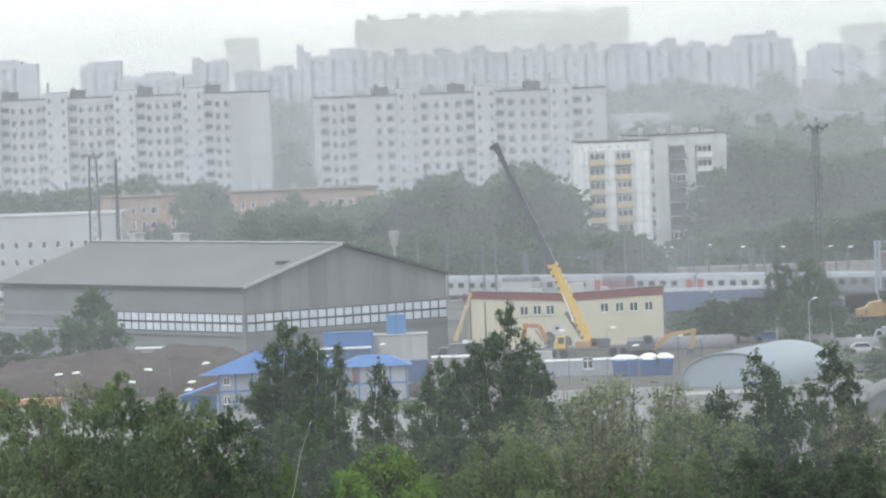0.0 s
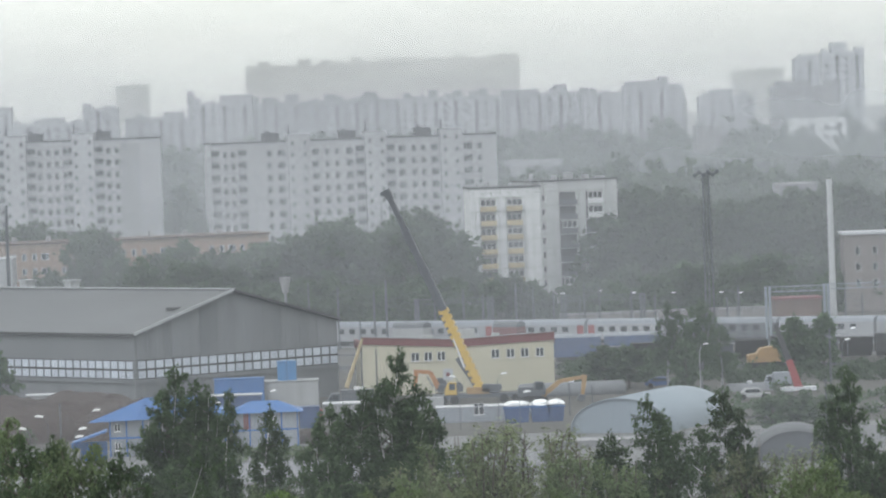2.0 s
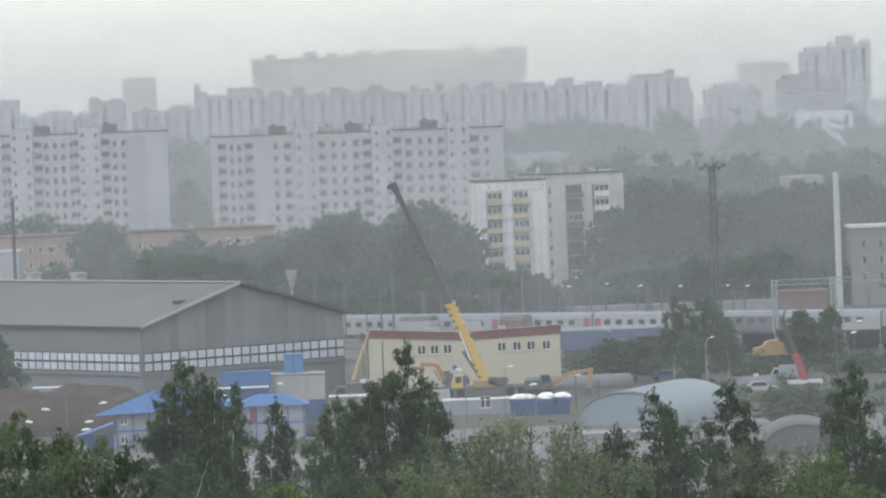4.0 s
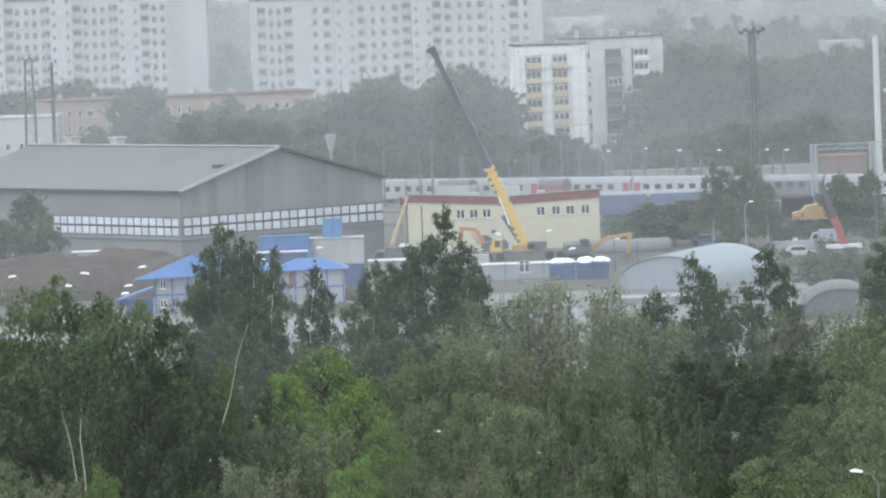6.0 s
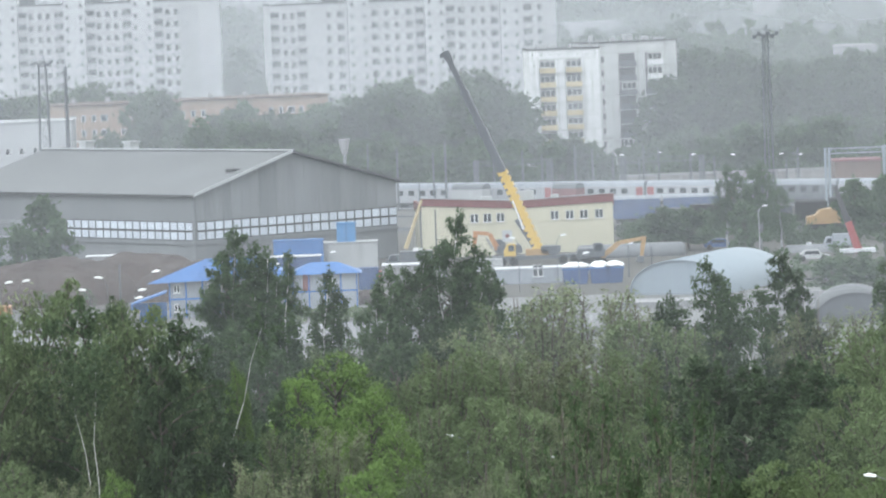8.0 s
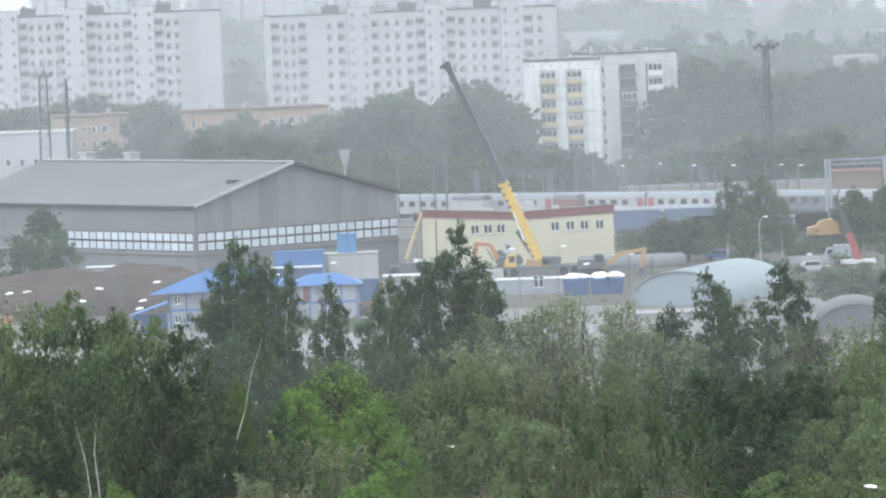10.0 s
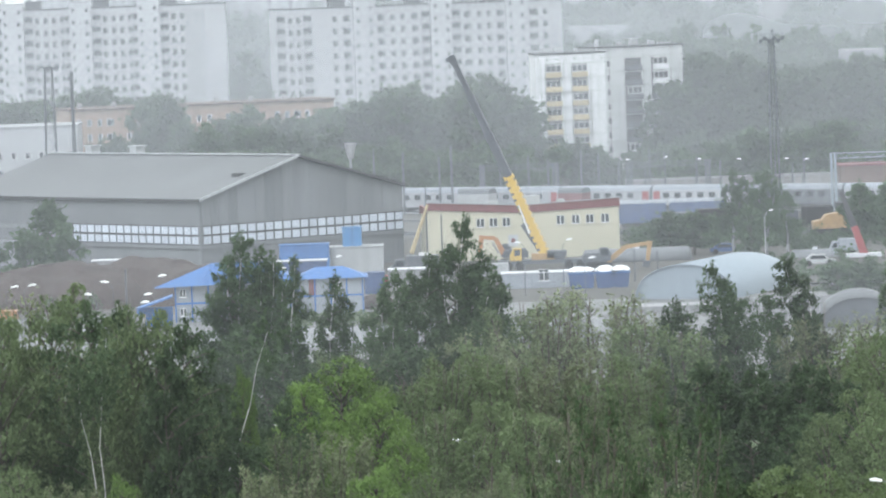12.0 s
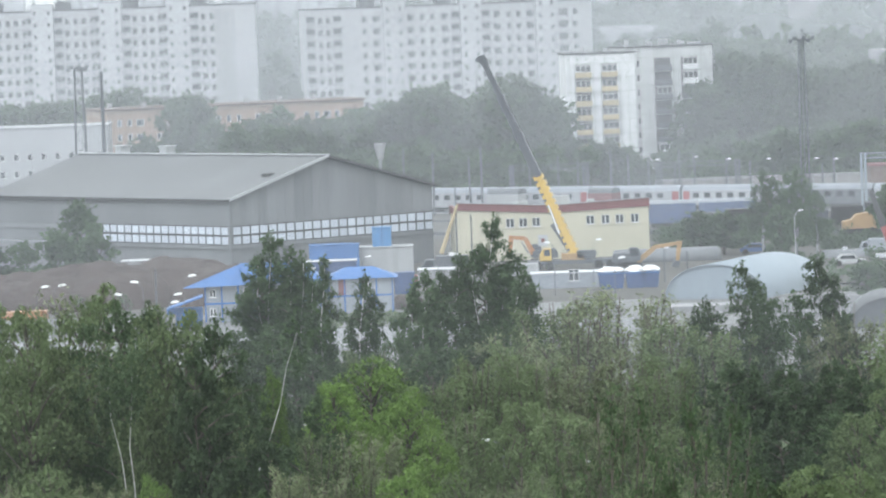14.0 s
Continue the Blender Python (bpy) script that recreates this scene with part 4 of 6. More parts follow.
def leaning_birch(u0, v0, u1, v1, d, crown):
    """A birch whose white stem shows between the crowns."""
    a, b = spot(u0, v0, d), spot(u1, v1, d)
    up = (b - a) / (b.z - a.z)
    foot = a - up * a.z
    t = thing("tree", (foot.x, d, 0), 0, "thin birch with a bare white stem showing among darker trees", "tree", "trees below the lookout")
    H = b.z + 1.3
    stem = Geo().tube([up * (H * k / 7) + Vector((0.16 * math.sin(k * 1.9 + u0), 0, 0)) for k in range(8)], [0.066 - 0.0075 * k for k in range(8)], 7)
    part("trunk", stem.mesh("birch_stem", "birch", smooth=True), t, "white birch stem")
    r = random.Random(int(u0))
    cs = [tuple(up * (H * r.uniform(0.86, 1.08)) + Vector((r.gauss(0, 0.9), r.gauss(-0.2, 0.6), r.gauss(0, 0.5)))) for _ in range(crown * 2)]
    part("crown", leaves("birch_top", [tuple(Vector(c) + Vector((r.gauss(0, 0.2), r.gauss(0, 0.2), r.gauss(-0.15, 0.3)))) for c in cs for _ in range(9)], 0.18, "leaf_dark", int(u0), -1.2, 0.42), t)


leaning_birch(259, 1005, 254, 850, 322, 60)
leaning_birch(238, 985, 220, 872, 323, 40)
leaning_birch(508, 905, 543, 775, 346, 22)
leaning_birch(1412, 800, 1395, 738, 398, 60)
# woods further off
def far_tree_mesh(seed, leaf=0.55, n=46, per=30):
    r = random.Random(seed)
    cs, ss = [], []
    for _ in range(n):
        a, q = r.uniform(0, math.tau), r.random() ** 0.6
        z = r.uniform(0.22, 1.0)
        w = 4.3 * math.sin(math.pi * min(1, 0.15 + 0.78 * z)) ** 0.7 * q
        cs.append((w * math.cos(a), w * math.sin(a), 12.5 * z - 0.4 * q))
        ss.append(r.uniform(0.8, 1.5))
    trunk = Geo().tube([(0, 0, 0), (0.1, 0, 5), (0, 0.1, 11)], [0.28, 0.2, 0.05], 5)
    for k in range(5):
        a = k * 1.3
        trunk.tube([(0, 0, 3 + k), (1.3 * math.cos(a), 1.3 * math.sin(a), 4.5 + k), (2.4 * math.cos(a), 2.4 * math.sin(a), 6.5 + k)], [0.12, 0.08, 0.03], 4)
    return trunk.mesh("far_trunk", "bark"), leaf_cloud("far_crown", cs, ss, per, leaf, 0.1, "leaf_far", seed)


FAR = [far_tree_mesh(100 + i) for i in range(5)]


def far_tree(u, v, d, h, wide=1.0, group="trees beyond the yard"):
    p = spot(u, v, d)
    trunk, crown = tree_rnd.choice(FAR)
    t = thing("tree", (p.x, d, p.z - h), tree_rnd.uniform(0, 360), "bushy green tree, pale in the rain haze", "tree", group)
    part("trunk", trunk, t)
    part("crown", crown, t)
    t.scale = (wide * h / 13, wide * h / 13, h / 13)


# hazy trees and bushes of the yard, standing on its ground
for u, v, d, w in ((1405, 520, 694, 0.9), (1262, 527, 722, 1.6), (1305, 532, 716, 1.7), (1598, 478, 742, 1.1), (1650, 474, 748, 0.9),
                   (1560, 618, 612, 1.9), (1606, 612, 616, 1.9), (1655, 618, 612, 1.9)):
    far_tree(u, v, d, spot(u, v, d).z, w, "trees of the yard")


for u, v, d, w, tops in ((1372, 455, 702, 3.4, ((1.6, 1.2),)), (1432, 452, 706, 3.8, ((-1.4, 0.8), (1.5, 1.6))), (1470, 500, 698, 3.0, ())):
    front_birch(u, v, spot(u, v, d).z, w, tops, 0.1, "leaf_far", 1.0, d, "airy hazy birch with pale stems beside the sidings", "pole")

# beside the warehouse, in the yard and along the rails
for u, v, d, h, w in ((160, 512, 690, 11, 0.9), (190, 545, 680, 9, 0.9), (120, 560, 675, 8.5, 1.1), (60, 585, 670, 7, 1.2), (10, 590, 670, 7, 1.2), (-50, 580, 670, 8, 1.2),
                      (1300, 530, 770, 7, 1.2), (1260, 545, 765, 5.5, 1.2), (1340, 535, 760, 7, 1.0), (1600, 480, 770, 11, 0.8), (1640, 500, 760, 10, 0.9),
                      (1620, 610, 690, 5, 1.5), (1660, 612, 690, 5, 1.5), (1700, 560, 720, 8, 1.2), (1560, 620, 690, 4, 1.5)):
    far_tree(u, v, d, h, w)
# belt between the rails and the housing
belt = random.Random(21)


def row_of_trees(tops, n, d0, d1, h0, h1, wide, below=24, joined=""):
    """Trees whose tips follow a line of bearings."""
    us, vs = [q[0] for q in tops], [q[1] for q in tops]
    cs, ss = [], []
    for k in range(n):
        u = us[0] + (us[-1] - us[0]) * (k + belt.random()) / n
        v, d, h = np.interp(u, us, vs) + belt.uniform(0, below), belt.uniform(d0, d1), belt.uniform(h0, h1)
        if not joined:
            far_tree(u, v, d, h, wide)
            continue
        p = spot(u, v, d)
        for _ in range(44):
            a, q, z = belt.uniform(0, math.tau), belt.random() ** 0.6, belt.uniform(0.0, 1.0)
            w = wide * 4.3 * h / 13 * math.sin(math.pi * min(1, 0.2 + 0.74 * z)) ** 0.7 * q
            cs.append((p.x + w * math.cos(a), d + w * math.sin(a), p.z - h + h * 0.97 * z))
            ss.append(belt.uniform(0.8, 1.5))
    if joined:
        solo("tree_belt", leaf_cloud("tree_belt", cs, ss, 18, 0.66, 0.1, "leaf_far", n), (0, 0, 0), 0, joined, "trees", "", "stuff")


row_of_trees(((400, 372), (470, 362), (560, 362), (620, 352), (690, 345)), 16, 930, 975, 9, 13, 1.0, 22)
# behind the brick house
row_of_trees(((-80, 325), (60, 335), (140, 330), (250, 302), (300, 320), (380, 325)), 22, 1035, 1075, 11, 14, 1.0, 10)
row_of_trees(((488, 286), (503, 278), (525, 312), (548, 297), (562, 305)), 5, 1100, 1130, 9, 12, 0.55, 6)
# in front of it
row_of_trees(((322, 330), (350, 312), (385, 322), (410, 365)), 7, 940, 980, 12, 16, 0.8, 14)
row_of_trees(((250, 385), (300, 400), (420, 385), (520, 340), (560, 375), (640, 365)), 18, 930, 980, 9, 14, 0.9)
row_of_trees(((640, 340), (700, 318), (750, 308), (800, 300), (850, 335), (900, 285), (940, 278), (970, 310), (1012, 300)), 46, 940, 985, 12, 17, 1.0, 40)
row_of_trees(((1030, 425), (1060, 400), (1110, 395), (1130, 415), (1240, 415)), 12, 935, 965, 8, 11, 1.0, 14)
row_of_trees(((1235, 350), (1262, 290), (1310, 240), (1400, 245), (1500, 250), (1600, 245), (1750, 240), (1900, 240)), 64, 975, 1010, 13, 18, 1.1, 60, "dense belt of hazy green trees behind the rails")
row_of_trees(((1240, 380), (1400, 370), (1900, 370)), 54, 930, 960, 9, 13, 1.2, 50, "lower hazy trees along the rails")
row_of_trees(((220, 428), (640, 415), (1012, 405)), 50, 905, 930, 6, 9, 1.3, 36, "scrub and low trees beyond the rails")


def woods(name, rows, n, leaf, seed, label):
    """A wood too far off to count its trees."""
    r = random.Random(seed)
    cs, ss = [], []
    for _ in range(n):
        u = r.uniform(rows[0], rows[1])
        d = r.uniform(rows[2], rows[3])
        x = (u - 784) / SIGHT * d
        h = r.uniform(10, 17)
        for _ in range(9):
            a, q, z = r.uniform(0, math.tau), r.random() ** 0.5, r.uniform(0.25, 1.0)
            w = 4.6 * math.sin(math.pi * min(1, 0.15 + 0.78 * z)) ** 0.7 * q
            cs.append((x + w * math.cos(a), d + w * math.sin(a), rise(d) + h * z))
            ss.append(r.uniform(1.2, 2.2))
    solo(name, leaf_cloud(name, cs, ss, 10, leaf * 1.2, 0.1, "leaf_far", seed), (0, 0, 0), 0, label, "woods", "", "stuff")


woods("far_woods", (1050, 1950, 1020, 1300), 420, 0.9, 3, "dense green woods on the rise behind the houses")
woods("far_woods", (-100, 1950, 1300, 1750), 700, 1.2, 4, "hazy woods on the far rise")


# ---------------------------------------------------------------- yard: machines
def boom_crane():
    """Truck crane with a raised telescopic boom."""
    d = 695
    p0, p1, p2 = spot(1043, 606, d), spot(976, 464, d + 1), spot(881, 265, d + 2)
    t = thing("truck_crane", (p0.x, d, 0), 0, "yellow truck crane with its dark telescopic boom raised", "crane")
    o = Vector((p0.x, d, 0))
    a, b, c = p0 - o, p1 - o, p2 - o
    ax = (b - a).normalized()
    part("main_boom", Geo().beam(a - ax * 1.2, b, 0.85, 1.0, 0, 0.75, 0.85).mesh("crane_boom", "yellow"), t, "yellow main boom")
    side = ax.cross(Vector((0, 1, 0))).normalized()
    lug = Geo()
    n = 13
    for k in range(n):
        q = a + (b - a) * ((k + 0.5) / n)
        for s in (-1, 1):
            e = q + side * (0.5 * s)
            lug.beam(e - ax * 0.3, e + ax * 0.3, 0.95, 0.34)
    part("boom_lug", lug.mesh("crane_lugs", "yellow"), t)
    gap = Geo()
    for k in range(n):
        q = a + (b - a) * ((k + 1.0) / n) + side * 0.54
        gap.beam(q - ax * 0.17, q + ax * 0.17, 1.0, 0.4)
    part("boom_stripe", gap.mesh("crane_stripe", "boom"), t, "black gaps along the boom")
    bx = (c - b).normalized()
    for k, (f0, f1, w) in enumerate(((-0.02, 0.36, 1.02), (0.36, 0.7, 0.86), (0.7, 1.0, 0.7))):
        part("boom_section", Geo().beam(b + (c - b) * f0, b + (c - b) * f1, w, w * 1.05).mesh("crane_section", "boom"), t, "dark grey telescopic section")
        part("boom_collar", Geo().beam(b + (c - b) * (f1 - 0.02), b + (c - b) * f1, w + 0.22, w + 0.25).mesh("crane_collar", "boom"), t)
    h = Geo()
    h.beam(c - bx * 0.4, c + bx * 0.9, 0.9, 1.0)
    h.beam(c + bx * 0.7, c + bx * 0.5 + Vector((-0.9, 0, -0.35)), 0.5, 0.6)
    part("boom_head", h.mesh("crane_head", "boom"), t)
    g = Geo()
    q = c + bx * 0.5 + Vector((-0.9, -0.1, -0.4))
    part("hoist_rope", Geo().beam(q, q + Vector((0, 0, -4.5)), 0.07).mesh("crane_rope", "dark"), t)
    part("lift_cylinder", Geo().tube([a + (b - a) * 0.28 + Vector((-0.75, -0.65, -0.2)), a + (b - a) * 0.62 + Vector((-0.5, -0.65, 0))], [0.16, 0.11], 8).mesh("crane_ram", "frame"), t, "white hydraulic ram")
    g = Geo()
    g.beam(a + side * 1.2 + Vector((0.6, 0, 0.6)), a + (b - a) * 0.42 + side * 1.1, 0.5, 0.55)
    part("jib", g.mesh("crane_jib", "boom"), t, "folded lattice jib")
    part("counterweight", Geo().prism([(0.2, 1.5), (2.6, 1.5), (2.9, 1.9), (2.9, 2.5), (0.2, 2.6)], -1.2, 1.2).mesh("crane_weight", "boom"), t)
    part("turntable", Geo().box(-1.9, 1.2, -1.2, 1.2, 1.35, 2.2).mesh("crane_turn", "amber"), t)
    cab = part("cab", Geo().prism([(-4.9, 1.2), (-3.3, 1.2), (-3.3, 3.0), (-4.4, 3.0), (-4.9, 2.1)], -1.2, 0).mesh("crane_cab", "yellow"), t)
    part("windscreen", Geo().box(-4.3, -3.5, -1.23, -1.2, 2.0, 2.85).mesh("crane_glass", "glass"), cab)
    part("chassis", Geo().box(-6.5, 6.5, -1.2, 1.2, 0.8, 1.35).mesh("crane_chassis", "boom"), t)
    wheel = Geo().tube([(0, -0.2, 0), (0, 0.2, 0)], [0.6, 0.6], 14).mesh("crane_wheel", "tyre")
    for x in (-5.2, -3.6, 3.2, 4.8):
        for y in (-1.15, 1.15):
            part("wheel", wheel, t, "", (x, y, 0.6))


boom_crane()


def excavator(p, rz, colour, label, joints, bucket=True):
    t = thing("excavator", p, rz, label, "excavator", "diggers in the yard")
    tr = Geo().prism([(-1.9, 0.25), (-1.5, 0), (1.5, 0), (1.9, 0.25), (1.9, 0.6), (1.5, 0.9), (-1.5, 0.9), (-1.9, 0.6)], 0, 0.55).mesh("digger_track", "tyre")
    part("track", tr, t, "", (0, -1.35, 0))
    part("track", tr, t, "", (0, 0.8, 0))
    part("house", Geo().prism([(-2.2, 1.1), (1.3, 1.1), (1.3, 2.1), (-0.2, 2.3), (-1.9, 2.3), (-2.2, 1.8)], -1.3, 1.3).mesh("digger_house", "boom"), t)
    cab = part("cab", Geo().prism([(0.1, 1.2), (1.6, 1.2), (1.7, 2.0), (1.3, 3.0), (0.1, 3.0)], -1.35, -0.3).mesh("digger_cab", "boom"), t)
    part("window", Geo().box(0.3, 1.3, -1.38, -1.35, 1.9, 2.8).mesh("digger_glass", "glass"), cab)
    (x0, z0), (x1, z1), (x2, z2), (x3, z3) = joints
    part("boom", Geo().beam((x0, 0.2, z0), (x1, 0.2, z1), 0.5, 0.75, 0, 0.45, 0.6).beam((x1, 0.2, z1), (x2, 0.2, z2), 0.45, 0.55, 0, 0.4, 0.45).mesh("digger_boom", colour), t)
    part("ram", Geo().tube([(x0 + 0.7, -0.1, z0 + 0.1), (x1 + 0.5, -0.1, z1 - 0.5)], [0.12, 0.08], 7).mesh("digger_ram", "pole"), t)
    part("arm", Geo().beam((x2, 0.2, z2 + 0.25), (x3, 0.2, z3), 0.45, 0.7, 0, 0.35, 0.45).mesh("digger_arm", colour), t)
    if bucket:
        part("bucket", Geo().prism([(x3 - 0.5, z3 + 0.2), (x3 + 0.4, z3 + 0.1), (x3 + 0.2, z3 - 0.75), (x3 - 0.8, z3 - 0.6)], -0.4, 0.8).mesh("digger_bucket", "boom"), t)


e = spot(1138, 640, 690)
excavator((e.x, 690, 0), 0, "amber", "dark excavator with an orange arm bent over the yard", ((1.2, 0.9), (3.7, 2.9), (7.1, 3.35), (6.7, 0.8)))
e = spot(985, 620, 706)
excavator((e.x, 706, 0), 180, "orange", "dark excavator with a rusty orange arm beside the cream building", ((1.2, 1.7), (2.3, 3.9), (4.2, 4.1), (4.5, 1.8)), False)


def right_digger():
    p = spot(1547, 560, 752)
    t = thing("excavator", (p.x, 752, 0), 0, "large ochre excavator standing by the rails", "excavator", "diggers in the yard")
    z = p.z
    part("house", Geo().prism([(-2.5, z - 0.3), (2.3, z - 0.3), (2.6, z + 1.5), (1.4, z + 2.4), (-0.6, z + 2.1), (-1.2, z + 1.4), (-2.6, z + 1.1)], -1.5, 1.5).mesh("big_house", "amber"), t)
    part("undercarriage", Geo().box(-2.4, 2.4, -1.4, 1.4, 0.9, z - 0.3).mesh("big_under", "tyre"), t)
    tr = Geo().prism([(-2.9, 0.3), (-2.4, 0), (2.4, 0), (2.9, 0.3), (2.9, 0.8), (2.4, 1.1), (-2.4, 1.1), (-2.9, 0.8)], 0, 0.6).mesh("big_track", "tyre")
    part("track", tr, t, "", (0, -2.0, 0))
    part("track", tr, t, "", (0, 1.4, 0))
    a, b, c = spot(1566, 494, 692), spot(1590, 556, 692), spot(1610, 610, 692)
    t = thing("loader_crane", (c.x, 692, 0), 0, "red loader crane with a dark raised jib", "crane")
    o = Vector((c.x, 692, 0))
    part("jib", Geo().beam(b - o, a - o, 0.9, 0.9, 0, 0.6, 0.6).mesh("loader_jib", "dark"), t, "dark jib")
    part("arm", Geo().beam(c - o, b - o, 1.0, 1.1, 0, 0.9, 0.9).mesh("loader_arm", "red"), t, "red arm")
    part("base", Geo().box(-2.6, 2.2, -1.2, 1.2, 0.25, 0.75).box(-0.7, 0.7, -0.7, 0.7, 0.75, (c - o).z + 0.5).mesh("loader_base", "silver"), t, "white vehicle bed")
    a, b = spot(806, 604, 690), spot(834, 518, 692)
    t = thing("mobile_crane", (a.x, 690, 0), 0, "small yellow mobile crane with a lowered lattice jib", "crane")
    o = Vector((a.x, 690, 0))
    part("jib", Geo().beam(a - o, b - o, 0.4, 0.45, 0, 0.22, 0.25).mesh("small_jib", "ochre"), t)
    part("cab", Geo().box(1.0, 2.4, -1, 0.6, 1.4, 3.2).mesh("small_cab", "frame"), t, "white cab")
    part("carrier", Geo().box(-1.6, 4.6, -1.1, 1.1, 0.8, 1.5).mesh("small_carrier", "boom"), t)
    w = Geo().tube([(0, -0.2, 0), (0, 0.2, 0)], [0.5, 0.5], 12).mesh("small_wheel", "tyre")
    for x in (-0.9, 2.6, 3.9):
        for y in (-1.0, 1.0):
            part("wheel", w, t, "", (x, y, 0.5))


right_digger()


# ---------------------------------------------------------------- yard: huts, hangars, fences
def vault(p, rz, W, Hh, L, label, front="cabin", skin="hangar"):
    """An arched sheet-metal hangar: ribbed vault and a filled front arch."""
    t = thing("arched_hangar", p, rz, label, "hangar", "arched hangars")
    n = 18
    arc = [(W / 2 - W / 2 * math.cos(math.pi * k / n), Hh * math.sin(math.pi * k / n) ** 0.85) for k in range(n + 1)]
    g = Geo()
    rib = Geo()
    inner = [(W / 2 + (x - W / 2) * 0.985, z * 0.98) for x, z in arc]
    v = [(x, y, z) for y in (0, L) for x, z in arc] + [(x, y, z) for y in (0, L) for x, z in inner]
    m = n + 1
    f = [(k, k + 1, m + k + 1, m + k) for k in range(n)] + [(2 * m + k, 3 * m + k, 3 * m + k + 1, 2 * m + k + 1) for k in range(n)]
    f += [(k, 2 * m + k, 2 * m + k + 1, k + 1) for k in range(n)]
    g.add(v, f)
    part("vault", g.mesh("hangar_vault", skin, smooth=True), t, "bleached grey-blue sheet vault")
    for j in range(int(L / 2.2)):
        y = 0.2 + j * 2.2
        for k in range(n):
            rib.beam((arc[k][0], y, arc[k][1]), (arc[k + 1][0], y, arc[k + 1][1]), 0.05, 0.04)
    part("rib", rib.mesh("hangar_rib", skin), t)
    part("front", Geo().prism(arc, 0.25, 0.4).mesh("hangar_front", front), t, "grey sheet front")
    for k in range(6):
        x = W * (k + 1) / 7
        part("front_seam", Geo().box(x - 0.05, x + 0.05, 0.2, 0.26, 0, Hh * math.sin(math.acos(1 - 2 * x / W)) ** 0.85 - 0.1).mesh("hangar_seam", front), t)


h = spot(1203, 688, 625)
vault((h.x, 625, 0), -22, 13.0, 4.3, 24, "arched grey-blue sheet metal hangar with a closed front", "hangar")
h = spot(1533, 740, 565)
vault((h.x, 565, 0), -4, 8.8, 3.4, 16, "low arched grey hangar behind the trees", "boom", "roofing")


def site_office():
    a = spot(388, 727, 614)
    t = thing("site_office", (a.x, 614, 0), 0, "two-storey grey site office with a bright blue hipped roof", "building")
    L, D, H = 14.2, 7.0, 4.7
    part("wall", Geo().box(0, L, 0, D, 0, H).mesh("office2_wall", "cabin"), t, "grey wall panels")
    g = Geo()
    e = 2.2
    g.add([(-2.6, -0.9, H - 0.35), (L + 0.7, -0.9, H), (L + 0.7, D + 0.7, H), (-0.7, D + 0.7, H), (4.5, D / 2, H + e), (L - 3, D / 2, H + e)],
          [(0, 1, 5, 4), (1, 2, 5), (2, 3, 4, 5), (3, 0, 4), (0, 3, 2, 1)])
    part("roof", g.mesh("office2_roof", "blue"), t, "bright blue sheet roof")
    seam = Geo()
    for k in range(12):
        x = 4.5 + k * (L - 7.5) / 11
        seam.beam((x * 1.25 - 2.2, -0.85, H + 0.08), (x, D / 2, H + e + 0.05), 0.06, 0.06)
    part("roof_seam", seam.mesh("office2_seam", "blue"), t)
    post = Geo().box(-0.09, 0.09, -0.06, 0.0, 0, H).mesh("office2_post", "blue")
    for k in range(8):
        part("corner_strip", post, t, "", (0.1 + k * 2.0, -0.02, 0))
    part("floor_band", Geo().box(0, L, -0.07, 0, 2.2, 2.42).mesh("office2_band", "blue"), t)
    win = double_window("office2_window", 0.7, 0.95)
    for x in (1.0, 5.1, 9.1, 13.0):
        for z in (0.8, 3.1):
            part("window", win, t, "", (x, -0.02, z))
    p = spot(318, 700, 606)
    t = thing("blue_shelter", (p.x, 606, 0), 0, "small blue open shelter beside the office", "shelter")
    part("roof", Geo().prism([(0, 2.2), (4.3, 3.6), (4.3, 3.8), (0, 2.4)], 0, 4).mesh("shelter_roof", "blue"), t)
    sp = Geo().box(-0.1, 0.1, -0.1, 0.1, 0, 2.3).mesh("shelter_post", "blue")
    for x, y in ((0.2, 0.2), (2.1, 0.2), (0.2, 3.7)):
        part("post", sp, t, "", (x, y, 0))
    part("back", Geo().box(0.1, 4.2, 3.7, 3.8, 0, 2.3).mesh("shelter_back", "blue"), t)
    a, b = spot(606, 700, 618), spot(722, 700, 618)
    L, hh = b.x - a.x, 4.9
    t = thing("site_cabin", (a.x, 618, 0), 0, "grey site cabin with a bright blue hipped roof", "cabin", "site cabins")
    part("wall", Geo().box(0, L, 0, 5, 0, hh - 0.3).mesh("cabin_wall", "cabin"), t)
    g = Geo()
    g.add([(-0.6, -0.6, hh - 0.4), (L + 0.6, -0.6, hh - 0.4), (L + 0.6, 5.6, hh - 0.4), (-0.6, 5.6, hh - 0.4), (2.2, 2.5, hh + 0.9), (L - 2.4, 2.5, hh + 0.9)],
          [(0, 1, 5, 4), (1, 2, 5), (2, 3, 4, 5), (3, 0, 4), (0, 3, 2, 1)])
    part("roof", g.mesh("cabin_roof", "blue"), t, "bright blue sheet roof")
    part("door", Geo().box(1.3, 2.2, -0.05, 0, 2.5, 4.5).mesh("cabin_door", "maroon"), t, "brown door")
    part("band", Geo().box(0, L, -0.05, 0, 2.3, 2.48).mesh("cabin_band", "blue"), t)
    strip = Geo().box(-0.08, 0.08, -0.06, 0.0, 0, hh - 0.4).mesh("cabin_strip", "blue")
    for k in range(5):
        part("corner_strip", strip, t, "", (0.1 + k * (L - 0.2) / 4, 0, 0))
    part("window", double_window("cabin_window", 0.7, 0.9), t, "", (L * 0.62, -0.02, 3.1))


site_office()


